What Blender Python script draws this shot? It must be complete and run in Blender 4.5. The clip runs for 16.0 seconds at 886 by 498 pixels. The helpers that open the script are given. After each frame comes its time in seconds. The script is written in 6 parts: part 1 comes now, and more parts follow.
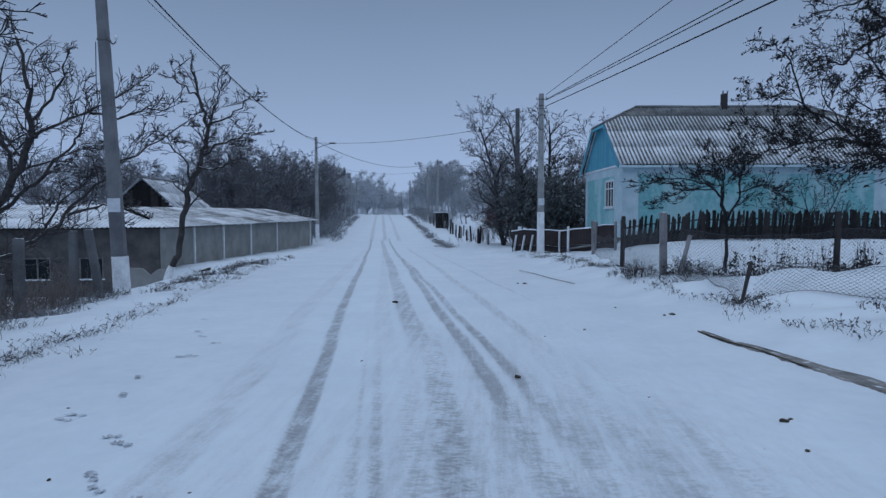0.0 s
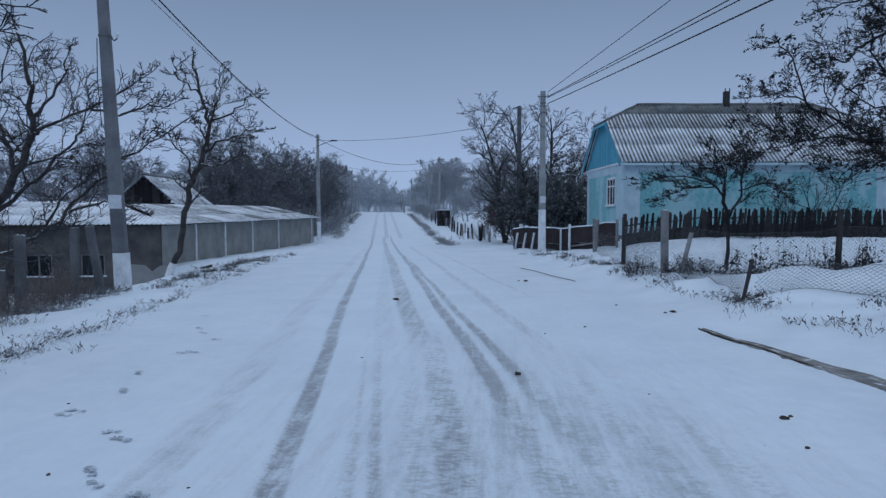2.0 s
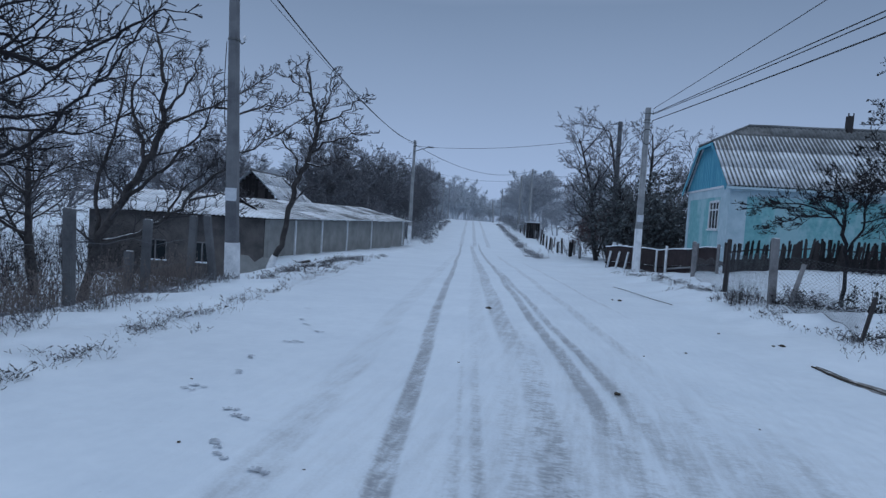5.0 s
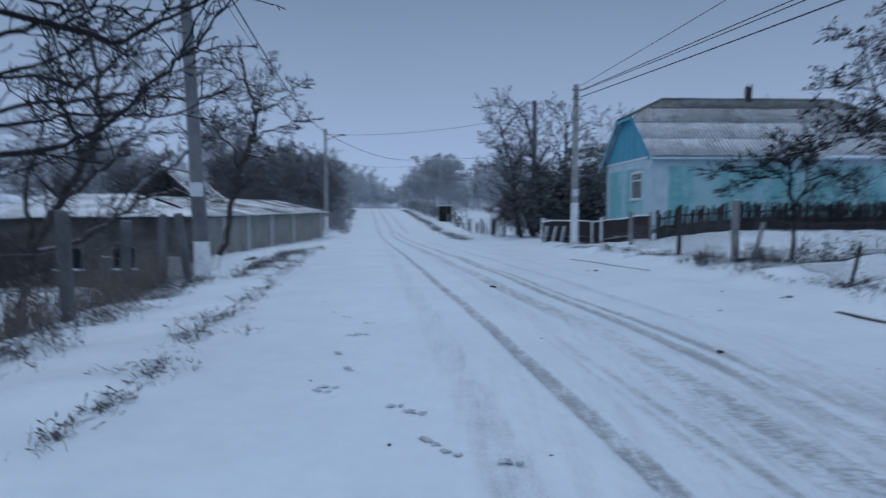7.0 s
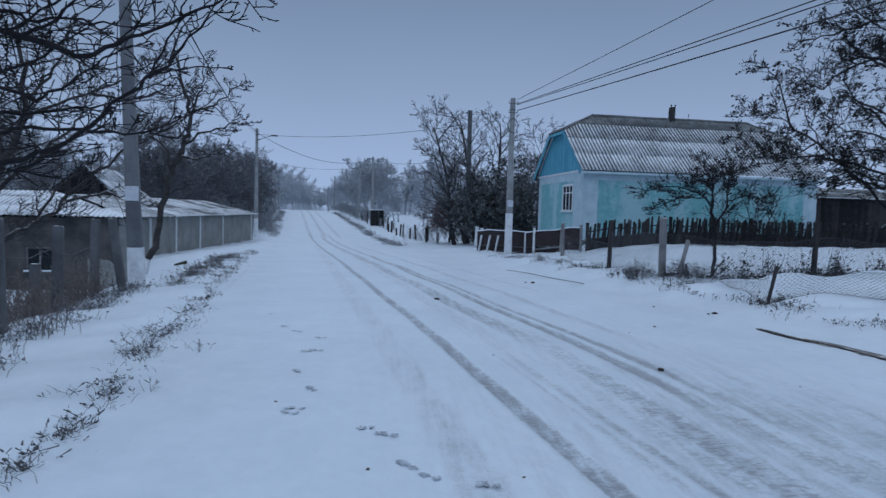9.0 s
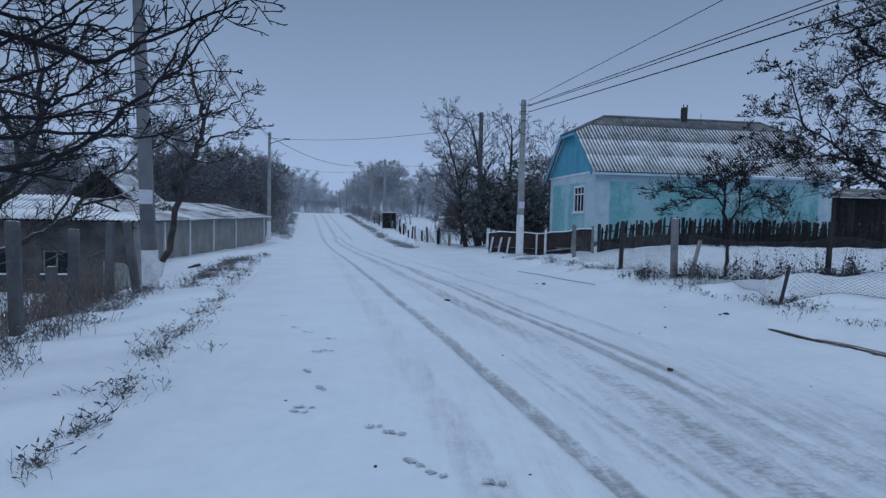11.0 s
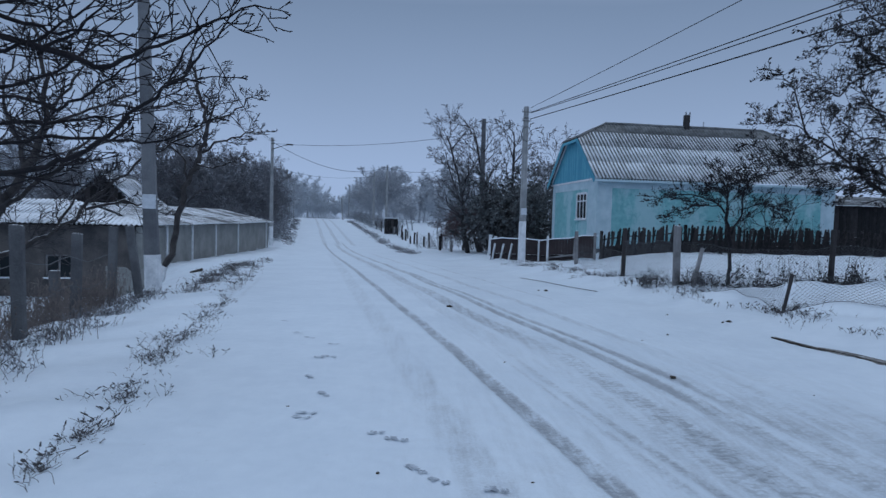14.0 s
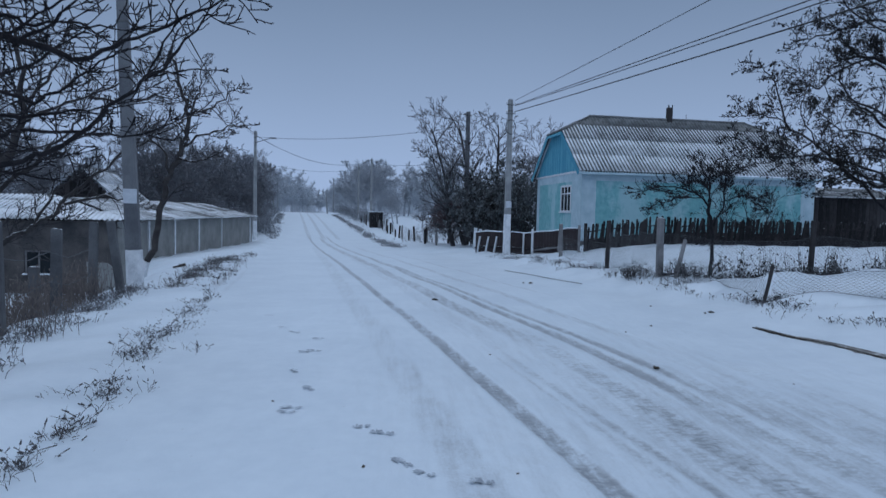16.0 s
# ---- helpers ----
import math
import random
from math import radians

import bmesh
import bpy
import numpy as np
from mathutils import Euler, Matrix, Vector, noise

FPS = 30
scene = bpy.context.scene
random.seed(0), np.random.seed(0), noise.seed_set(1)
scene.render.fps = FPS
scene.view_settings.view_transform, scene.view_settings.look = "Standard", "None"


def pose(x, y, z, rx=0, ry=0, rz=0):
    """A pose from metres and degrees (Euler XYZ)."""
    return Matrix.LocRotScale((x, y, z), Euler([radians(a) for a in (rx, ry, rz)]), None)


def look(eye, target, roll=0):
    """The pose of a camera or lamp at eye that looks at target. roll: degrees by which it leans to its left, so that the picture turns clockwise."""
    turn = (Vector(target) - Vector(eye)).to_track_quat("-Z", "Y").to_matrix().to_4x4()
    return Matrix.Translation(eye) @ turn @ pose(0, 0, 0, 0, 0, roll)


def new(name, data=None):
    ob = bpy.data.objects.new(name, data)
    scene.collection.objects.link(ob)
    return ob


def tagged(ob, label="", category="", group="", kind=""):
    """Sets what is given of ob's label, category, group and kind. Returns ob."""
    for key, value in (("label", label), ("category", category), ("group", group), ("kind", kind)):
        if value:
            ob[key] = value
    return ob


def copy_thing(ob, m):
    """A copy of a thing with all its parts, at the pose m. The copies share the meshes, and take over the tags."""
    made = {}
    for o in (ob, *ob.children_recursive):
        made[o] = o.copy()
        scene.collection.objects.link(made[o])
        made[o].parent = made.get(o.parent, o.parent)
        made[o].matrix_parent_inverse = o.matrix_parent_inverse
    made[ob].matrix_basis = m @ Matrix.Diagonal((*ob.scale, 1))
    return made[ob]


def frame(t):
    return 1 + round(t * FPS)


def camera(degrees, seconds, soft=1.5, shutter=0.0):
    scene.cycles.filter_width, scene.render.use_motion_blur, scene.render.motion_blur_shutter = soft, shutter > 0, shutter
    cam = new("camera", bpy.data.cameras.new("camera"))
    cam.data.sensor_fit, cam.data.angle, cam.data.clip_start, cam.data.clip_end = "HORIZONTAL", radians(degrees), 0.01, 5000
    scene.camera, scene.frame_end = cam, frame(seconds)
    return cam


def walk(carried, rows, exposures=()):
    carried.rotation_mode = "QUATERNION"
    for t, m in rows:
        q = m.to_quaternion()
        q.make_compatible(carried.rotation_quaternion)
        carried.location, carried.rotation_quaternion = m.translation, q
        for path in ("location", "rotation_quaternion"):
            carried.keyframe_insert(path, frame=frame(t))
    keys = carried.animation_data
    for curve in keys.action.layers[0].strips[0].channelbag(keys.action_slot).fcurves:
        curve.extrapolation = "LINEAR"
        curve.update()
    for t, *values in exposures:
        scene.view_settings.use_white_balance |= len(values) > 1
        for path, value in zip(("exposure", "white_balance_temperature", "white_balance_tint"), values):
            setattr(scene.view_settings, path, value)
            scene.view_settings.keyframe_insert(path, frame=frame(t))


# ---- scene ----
cam = camera(70.0, 16.0, soft=1.4, shutter=0.8)
PATH = [
    (0, (-0.02, -0.019, 1.721), (-0.146, 1.974, 1.606), -0.2),
    (0.5, (-0.01, -0.015, 1.713), (-0.122, 1.979, 1.612), -0.2),
    (1, (0.0, 0.0, 1.71), (-0.105, 1.994, 1.601), -0.2),
    (1.5, (0.001, 0.007, 1.709), (-0.099, 2.002, 1.595), -0.3),
    (2, (-0.007, -0.012, 1.708), (-0.138, 1.98, 1.586), -0.1),
    (2.5, (-0.012, 0.0, 1.709), (-0.145, 1.992, 1.579), 0.2),
    (3, (-0.013, -0.018, 1.713), (-0.156, 1.973, 1.585), 0.2),
    (3.5, (-0.009, -0.012, 1.7), (-0.14, 1.98, 1.569), 0.1),
    (4, (-0.034, 0.009, 1.703), (-0.193, 1.998, 1.579), 0.8),
    (4.5, (-0.063, -0.02, 1.687), (-0.359, 1.954, 1.568), 3.1),
    (4.7, (-0.109, -0.11, 1.699), (-0.508, 1.848, 1.595), 3.7),
    (6.8, (-1.97, -0.081, 1.632), (-2.232, 1.899, 1.541), 1.6),
    (7, (-2.23, -0.102, 1.518), (-2.307, 1.893, 1.387), 0.0),
    (7.5, (-2.321, -0.13, 1.66), (-2.276, 1.865, 1.533), 3.5),
    (8, (-2.478, -0.257, 1.695), (-2.387, 1.739, 1.599), 3.7),
    (8.5, (-2.543, -0.248, 1.697), (-2.389, 1.742, 1.576), 2.9),
    (9, (-2.558, -0.252, 1.697), (-2.411, 1.739, 1.581), 1.6),
    (9.2, (-2.552, -0.236, 1.694), (-2.432, 1.756, 1.572), 1.6),
    (11.3, (-2.514, -0.301, 1.683), (-2.406, 1.693, 1.574), 1.3),
    (11.5, (-2.511, -0.281, 1.693), (-2.383, 1.712, 1.582), 1.4),
    (12, (-2.521, -0.269, 1.693), (-2.391, 1.724, 1.585), 1.3),
    (12.5, (-2.541, -0.298, 1.684), (-2.435, 1.696, 1.575), 1.1),
    (13, (-2.506, -0.296, 1.7), (-2.347, 1.697, 1.634), 0.9),
    (13.5, (-2.529, -0.285, 1.695), (-2.362, 1.706, 1.634), 1.9),
    (14, (-2.531, -0.299, 1.686), (-2.429, 1.697, 1.595), 1.6),
    (14.5, (-2.528, -0.289, 1.682), (-2.431, 1.706, 1.59), 1.0),
    (15, (-2.524, -0.296, 1.691), (-2.433, 1.7, 1.615), 0.8),
    (15.5, (-2.529, -0.298, 1.687), (-2.401, 1.697, 1.612), 1.2),
    (16, (-2.524, -0.298, 1.685), (-2.375, 1.694, 1.574), 1.3),
]
walk(cam, [(t, look(eye, target, roll)) for t, eye, target, roll in PATH], exposures=[(0.0, 0.0, 5350, 9), (16.0, 0.0, 5350, 9)])

# ---------------------------------------------------------------- light
world = bpy.data.worlds.new("overcast")
scene.world = world
world.use_nodes = True
wn, wl = world.node_tree.nodes, world.node_tree.links
wn.clear()
w_out = wn.new("ShaderNodeOutputWorld")
w_bg = wn.new("ShaderNodeBackground")
w_sky = wn.new("ShaderNodeTexSky")
w_sky.sky_type, w_sky.sun_disc = "NISHITA", False
w_sky.sun_elevation, w_sky.sun_rotation, w_sky.dust_density = radians(42), radians(200), 3.0
w_tc = wn.new("ShaderNodeTexCoord")
w_sep = wn.new("ShaderNodeSeparateXYZ")
w_ramp = wn.new("ShaderNodeValToRGB")
w_noise = wn.new("ShaderNodeTexNoise")
w_noise.inputs["Scale"].default_value = 2.2
w_add = wn.new("ShaderNodeMath")
w_add.operation = "MULTIPLY_ADD"
w_mix = wn.new("ShaderNodeMix")
w_mix.data_type = "RGBA"
# cloud deck: paler near the horizon, heavy grey-blue above
for pos, col in ((0.0, (0.40, 0.46, 0.575)), (0.08, (0.38, 0.44, 0.55)), (0.2, (0.30, 0.35, 0.435)), (0.34, (0.215, 0.258, 0.325)), (1.0, (0.205, 0.28, 0.39))):
    stop = w_ramp.color_ramp.elements.new(pos)
    stop.color = (*col, 1)
w_ramp.color_ramp.elements.remove(w_ramp.color_ramp.elements[0])
w_ramp.color_ramp.elements.remove(w_ramp.color_ramp.elements[-1])
wl.new(w_tc.outputs["Generated"], w_sep.inputs[0])
wl.new(w_tc.outputs["Generated"], w_noise.inputs["Vector"])
w_add.inputs[1].default_value = 0.05
wl.new(w_noise.outputs["Fac"], w_add.inputs[0])
wl.new(w_sep.outputs["Z"], w_add.inputs[2])
wl.new(w_add.outputs[0], w_ramp.inputs["Fac"])
w_mix.inputs["Factor"].default_value = 0.97
w_dim = wn.new("ShaderNodeMix")
w_dim.data_type, w_dim.blend_type = "RGBA", "MULTIPLY"
w_dim.inputs["Factor"].default_value = 1.0
w_dim.inputs["B"].default_value = (0.10, 0.10, 0.10, 1)
wl.new(w_sky.outputs[0], w_dim.inputs["A"])
wl.new(w_dim.outputs["Result"], w_mix.inputs["A"])
wl.new(w_ramp.outputs["Color"], w_mix.inputs["B"])
wl.new(w_mix.outputs["Result"], w_bg.inputs["Color"])
w_bg.inputs["Strength"].default_value = 1.0
wl.new(w_bg.outputs[0], w_out.inputs[0])

sun_data = bpy.data.lights.new("sun", "SUN")
sun_data.energy, sun_data.angle, sun_data.color = 0.2, radians(50), (0.60, 0.82, 1.0)
sun = new("sun", sun_data)
sun.matrix_world = look((0, 0, 40), (14, 22, 0))

# ---------------------------------------------------------------- materials
def material(name):
    m = bpy.data.materials.new(name)
    m.use_nodes = True
    n, l = m.node_tree.nodes, m.node_tree.links
    return m, n, l, n["Principled BSDF"]


def noise_node(n, l, coords, scale, detail=4.0, rough=0.6):
    t = n.new("ShaderNodeTexNoise")
    t.inputs["Scale"].default_value, t.inputs["Detail"].default_value, t.inputs["Roughness"].default_value = scale, detail, rough
    if coords is not None:
        l.new(coords, t.inputs["Vector"])
    return t.outputs["Fac"]


def ramp_node(n, l, fac, lo, hi, a=0.0, b=1.0):
    r = n.new("ShaderNodeMapRange")
    r.interpolation_type = "SMOOTHSTEP"
    for key, value in zip(("From Min", "From Max", "To Min", "To Max"), (lo, hi, a, b)):
        r.inputs[key].default_value = value
    l.new(fac, r.inputs["Value"])
    return r.outputs[0]


def calc(n, l, op, a, b):
    t = n.new("ShaderNodeMath")
    t.operation = op
    for k, v in enumerate((a, b)):
        if isinstance(v, (int, float)):
            t.inputs[k].default_value = v
        else:
            l.new(v, t.inputs[k])
    return t.outputs[0]


def mix_node(n, l, fac, a, b):
    t = n.new("ShaderNodeMix")
    t.data_type = "RGBA"
    if isinstance(fac, (int, float)):
        t.inputs["Factor"].default_value = fac
    else:
        l.new(fac, t.inputs["Factor"])
    for key, v in (("A", a), ("B", b)):
        if isinstance(v, tuple):
            t.inputs[key].default_value = (*v, 1)
        else:
            l.new(v, t.inputs[key])
    return t.outputs["Result"]


def bump_node(n, l, height, strength, distance, bsdf):
    t = n.new("ShaderNodeBump")
    t.inputs["Strength"].default_value, t.inputs["Distance"].default_value = strength, distance
    l.new(height, t.inputs["Height"])
    l.new(t.outputs[0], bsdf.inputs["Normal"])


def coords_of(n, kind):
    if kind == "world":
        return n.new("ShaderNodeNewGeometry").outputs["Position"]
    return n.new("ShaderNodeTexCoord").outputs["Object"]


SNOW = (0.80, 0.84, 0.90)


def rough_material(name, dark, light, scale=3.0, grain=40.0, rough=0.85, bump=0.3, depth=0.01, kind="world", random_shade=0.0, snow=0.0, snow_from=0.55):
    """A matt weathered surface: broad stains, fine grain, and snow lying on the faces that look up."""
    m, n, l, b = material(name)
    co = coords_of(n, kind)
    broad = noise_node(n, l, co, scale)
    fine = noise_node(n, l, co, grain, 3.0, 0.7)
    f = calc(n, l, "ADD", calc(n, l, "MULTIPLY", broad, 0.65), calc(n, l, "MULTIPLY", fine, 0.35))
    if random_shade:
        info = n.new("ShaderNodeObjectInfo").outputs["Random"]
        f = calc(n, l, "ADD", f, calc(n, l, "MULTIPLY", calc(n, l, "SUBTRACT", info, 0.5), random_shade))
    col = mix_node(n, l, ramp_node(n, l, f, 0.3, 0.7), dark, light)
    if snow:
        sep = n.new("ShaderNodeSeparateXYZ")
        l.new(n.new("ShaderNodeNewGeometry").outputs["Normal"], sep.inputs[0])
        up = calc(n, l, "ADD", sep.outputs["Z"], calc(n, l, "MULTIPLY", calc(n, l, "SUBTRACT", broad, 0.5), 1.2))
        lie = calc(n, l, "MULTIPLY", ramp_node(n, l, up, snow_from, snow_from + 0.2), snow)
        col = mix_node(n, l, lie, col, SNOW)
    l.new(col, b.inputs["Base Color"])
    b.inputs["Roughness"].default_value = rough
    b.inputs["Specular IOR Level"].default_value = 0.25
    if bump:
        bump_node(n, l, f, bump, depth, b)
    return m


def snow_ground_material():
    """Snow: soft drifts and grain, packed grey slush where wheels and feet have pressed it, dirt specks."""
    m, n, l, b = material("trodden_snow")
    co = coords_of(n, "world")
    att = n.new("ShaderNodeAttribute")
    att.attribute_name = "wear"
    tread = n.new("ShaderNodeAttribute")
    tread.attribute_name = "tread"
    broad = noise_node(n, l, co, 0.7, 5.0)
    mid = noise_node(n, l, co, 5.0, 6.0, 0.65)
    fine = noise_node(n, l, co, 38.0, 4.0, 0.75)
    grain = noise_node(n, l, co, 160.0, 2.0, 0.7)
    stretch = n.new("ShaderNodeMapping")
    stretch.inputs["Rotation"].default_value = (0, 0, radians(-9.2))
    stretch.inputs["Scale"].default_value = (5.0, 0.45, 1.0)
    l.new(co, stretch.inputs["Vector"])
    streak = noise_node(n, l, stretch.outputs[0], 1.6, 5.0, 0.7)
    base = mix_node(n, l, ramp_node(n, l, calc(n, l, "ADD", calc(n, l, "MULTIPLY", broad, 0.6), calc(n, l, "MULTIPLY", mid, 0.4)), 0.3, 0.7), (0.505, 0.575, 0.66), (0.605, 0.675, 0.755))
    mixed = calc(n, l, "ADD", calc(n, l, "MULTIPLY", mid, 0.9), calc(n, l, "ADD", calc(n, l, "MULTIPLY", streak, 1.1), calc(n, l, "MULTIPLY", fine, 0.9)))
    w = calc(n, l, "MULTIPLY", att.outputs["Fac"], ramp_node(n, l, mixed, 1.0, 1.9, 0.35, 1.55))
    w = calc(n, l, "ADD", w, calc(n, l, "MULTIPLY", calc(n, l, "SUBTRACT", streak, 0.5), 0.32))
    packed = mix_node(n, l, ramp_node(n, l, w, 0.05, 1.05), base, (0.24, 0.265, 0.30))
    lugs = n.new("ShaderNodeMapping")
    lugs.inputs["Rotation"].default_value = (0, 0, radians(-9.2))
    lugs.inputs["Scale"].default_value = (11.0, 23.0, 1.0)
    l.new(co, lugs.inputs["Vector"])
    dash = ramp_node(n, l, noise_node(n, l, lugs.outputs[0], 1.0, 0.5, 0.5), 0.48, 0.57)
    tr = calc(n, l, "MULTIPLY", tread.outputs["Fac"], calc(n, l, "MULTIPLY", dash, ramp_node(n, l, mid, 0.36, 0.52)))
    packed = mix_node(n, l, calc(n, l, "MULTIPLY", tr, 0.7), packed, (0.13, 0.145, 0.17))
    specks = ramp_node(n, l, noise_node(n, l, co, 22.0, 2.0, 0.5), 0.765, 0.80)
    packed = mix_node(n, l, calc(n, l, "MULTIPLY", specks, 0.55), packed, (0.09, 0.085, 0.08))
    l.new(packed, b.inputs["Base Color"])
    b.inputs["Roughness"].default_value = 0.42
    b.inputs["Specular IOR Level"].default_value = 1.0
    h = calc(n, l, "ADD", calc(n, l, "MULTIPLY", mid, 0.6), calc(n, l, "MULTIPLY", fine, 0.25))
    h = calc(n, l, "ADD", h, calc(n, l, "MULTIPLY", grain, 0.05))
    h = calc(n, l, "SUBTRACT", h, calc(n, l, "MULTIPLY", tread.outputs["Fac"], 0.35))
    bump_node(n, l, h, 0.4, 0.025, b)
    return m


def plaster_material():
    """Old turquoise limewash, worn through to pale plaster in tall patches."""
    m, n, l, b = material("turquoise_limewash")
    co = coords_of(n, "world")
    st = n.new("ShaderNodeMapping")
    st.inputs["Scale"].default_value = (1.0, 1.0, 0.45)
    l.new(co, st.inputs["Vector"])
    broad = noise_node(n, l, st.outputs[0], 0.9, 6.0, 0.65)
    mid = noise_node(n, l, co, 4.0, 6.0, 0.7)
    fine = noise_node(n, l, co, 45.0, 3.0)
    c = mix_node(n, l, ramp_node(n, l, mid, 0.3, 0.7), (0.15, 0.345, 0.38), (0.225, 0.455, 0.485))
    worn = ramp_node(n, l, calc(n, l, "ADD", broad, calc(n, l, "MULTIPLY", mid, 0.25)), 0.55, 0.72)
    c = mix_node(n, l, calc(n, l, "MULTIPLY", worn, 0.75), c, (0.37, 0.53, 0.58))
    dirt = ramp_node(n, l, noise_node(n, l, co, 1.6, 5.0, 0.7), 0.60, 0.75)
    c = mix_node(n, l, calc(n, l, "MULTIPLY", dirt, 0.35), c, (0.10, 0.22, 0.24))
    l.new(c, b.inputs["Base Color"])
    b.inputs["Roughness"].default_value = 0.9
    bump_node(n, l, calc(n, l, "ADD", mid, calc(n, l, "MULTIPLY", fine, 0.4)), 0.35, 0.02, b)
    return m


def slate_material(name, amount):
    """Fibre-cement sheet: grey with lichen; snow lies in the troughs of the waves, more or less from sheet to sheet."""
    m, n, l, b = material(name)
    co = coords_of(n, "object")
    wo = coords_of(n, "world")
    sep = n.new("ShaderNodeSeparateXYZ")
    l.new(co, sep.inputs[0])
    info = n.new("ShaderNodeObjectInfo").outputs["Random"]
    mid = noise_node(n, l, wo, 2.6, 5.0, 0.65)
    fine = noise_node(n, l, wo, 30.0, 4.0, 0.7)
    c = mix_node(n, l, ramp_node(n, l, mid, 0.3, 0.7), (0.075, 0.08, 0.085), (0.165, 0.175, 0.185))
    c = mix_node(n, l, calc(n, l, "MULTIPLY", ramp_node(n, l, fine, 0.55, 0.7), 0.5), c, (0.07, 0.075, 0.06))
    level = calc(n, l, "ADD", calc(n, l, "MULTIPLY", mid, 0.035), calc(n, l, "MULTIPLY", info, 0.014))
    level = calc(n, l, "ADD", level, amount)
    lie = ramp_node(n, l, calc(n, l, "SUBTRACT", level, sep.outputs["Z"]), -0.006, 0.008)
    c = mix_node(n, l, calc(n, l, "MULTIPLY", lie, ramp_node(n, l, noise_node(n, l, wo, 1.1, 4.0), 0.25, 0.6, 0.6, 1.0)), c, (0.68, 0.72, 0.78))
    l.new(c, b.inputs["Base Color"])
    b.inputs["Roughness"].default_value = 0.85
    bump_node(n, l, fine, 0.3, 0.01, b)
    return m


M_GROUND = snow_ground_material()
M_SNOW = rough_material("fresh_snow", (0.72, 0.77, 0.85), (0.82, 0.86, 0.92), 2.0, 30.0, 0.75, 0.4, 0.03)
M_BARK = rough_material("dark_bark", (0.024, 0.023, 0.025), (0.07, 0.064, 0.064), 6.0, 60.0, 0.9, 0.6, 0.02, snow=0.75, snow_from=0.62)
# near-black bark, darker than the one above and without snow
M_BOUGH = rough_material("black_bark", (0.008, 0.008, 0.011), (0.026, 0.024, 0.028), 9.0, 70.0, 0.9, 0.6, 0.012)
M_TWIG = rough_material("dark_twig", (0.028, 0.028, 0.033), (0.068, 0.064, 0.068), 5.0, 50.0, 0.9, 0.0)
# far twigs: distance haze is put into the base colour, paler with each step
M_TWIG_FAR = rough_material("haze_tinted_twig", (0.28, 0.30, 0.335), (0.39, 0.41, 0.445), 2.0, 30.0, 0.9, 0.0)
M_TWIG_VERY_FAR = rough_material("deep_haze_twig", (0.40, 0.43, 0.475), (0.50, 0.53, 0.575), 1.0, 30.0, 0.9, 0.0)
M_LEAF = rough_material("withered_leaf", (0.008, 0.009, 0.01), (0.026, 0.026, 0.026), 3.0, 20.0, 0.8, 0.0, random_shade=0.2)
# leaves of the far trees, lightened in colour to stand in for haze
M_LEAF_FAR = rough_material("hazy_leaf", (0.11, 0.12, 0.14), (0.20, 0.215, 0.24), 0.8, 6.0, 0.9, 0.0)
# evergreen and mid-distance twigs also carry a little haze in their colour
M_EVERGREEN = rough_material("dark_evergreen_leaf", (0.06, 0.07, 0.077), (0.135, 0.148, 0.155), 1.5, 8.0, 0.85, 0.0)
M_TWIG_MID = rough_material("grey_twig", (0.10, 0.104, 0.12), (0.18, 0.182, 0.20), 3.0, 30.0, 0.9, 0.0)
M_TWIG_RED = rough_material("reddish_twig", (0.075, 0.055, 0.06), (0.14, 0.105, 0.11), 3.0, 30.0, 0.9, 0.0)
M_CONCRETE = rough_material("weathered_concrete", (0.19, 0.20, 0.21), (0.33, 0.34, 0.35), 2.5, 50.0, 0.9, 0.5, 0.01, snow=0.6, snow_from=0.75)
M_CONCRETE_DARK = rough_material("sooty_concrete", (0.06, 0.062, 0.07), (0.135, 0.14, 0.15), 2.0, 50.0, 0.9, 0.5, 0.01, snow=0.6, snow_from=0.75)
M_CONCRETE_MID = rough_material("stained_concrete", (0.085, 0.09, 0.105), (0.18, 0.187, 0.20), 1.6, 50.0, 0.9, 0.5, 0.01)
M_WHITEWASH = rough_material("whitewash", (0.48, 0.51, 0.55), (0.74, 0.76, 0.79), 5.0, 40.0, 0.9, 0.3, 0.01)
M_PAPER = rough_material("pale_paper_notice", (0.42, 0.46, 0.52), (0.58, 0.61, 0.66), 8.0, 50.0, 0.8, 0.0)
M_STEEL = rough_material("dull_steel", (0.05, 0.055, 0.06), (0.14, 0.145, 0.15), 8.0, 60.0, 0.6, 0.2, 0.005)
M_WIRE = rough_material("dark_cable", (0.015, 0.016, 0.018), (0.04, 0.04, 0.045), 4.0, 40.0, 0.7, 0.0)
M_MESH = rough_material("galvanised_wire", (0.04, 0.045, 0.05), (0.11, 0.115, 0.13), 4.0, 40.0, 0.6, 0.0)
M_PLASTER = plaster_material()
M_PALE = rough_material("pale_limewash", (0.34, 0.46, 0.53), (0.50, 0.61, 0.67), 2.0, 40.0, 0.9, 0.4, 0.015)
M_BLUE = rough_material("blue_painted_board", (0.09, 0.28, 0.40), (0.14, 0.37, 0.48), 2.0, 35.0, 0.75, 0.3, 0.008, random_shade=0.35)
M_BLUE_DARK = rough_material("blue_painted_soffit", (0.035, 0.17, 0.30), (0.06, 0.24, 0.38), 2.0, 35.0, 0.75, 0.3, 0.008)
M_SLATE = slate_material("snowy_slate_sheet", -0.020)
M_SLATE_THIN = slate_material("thinly_snowed_slate_sheet", -0.034)
M_SLATE_BARE = slate_material("bare_slate_sheet", -0.07)
M_SLATE_WHITE = slate_material("snow_covered_slate_sheet", 0.0)
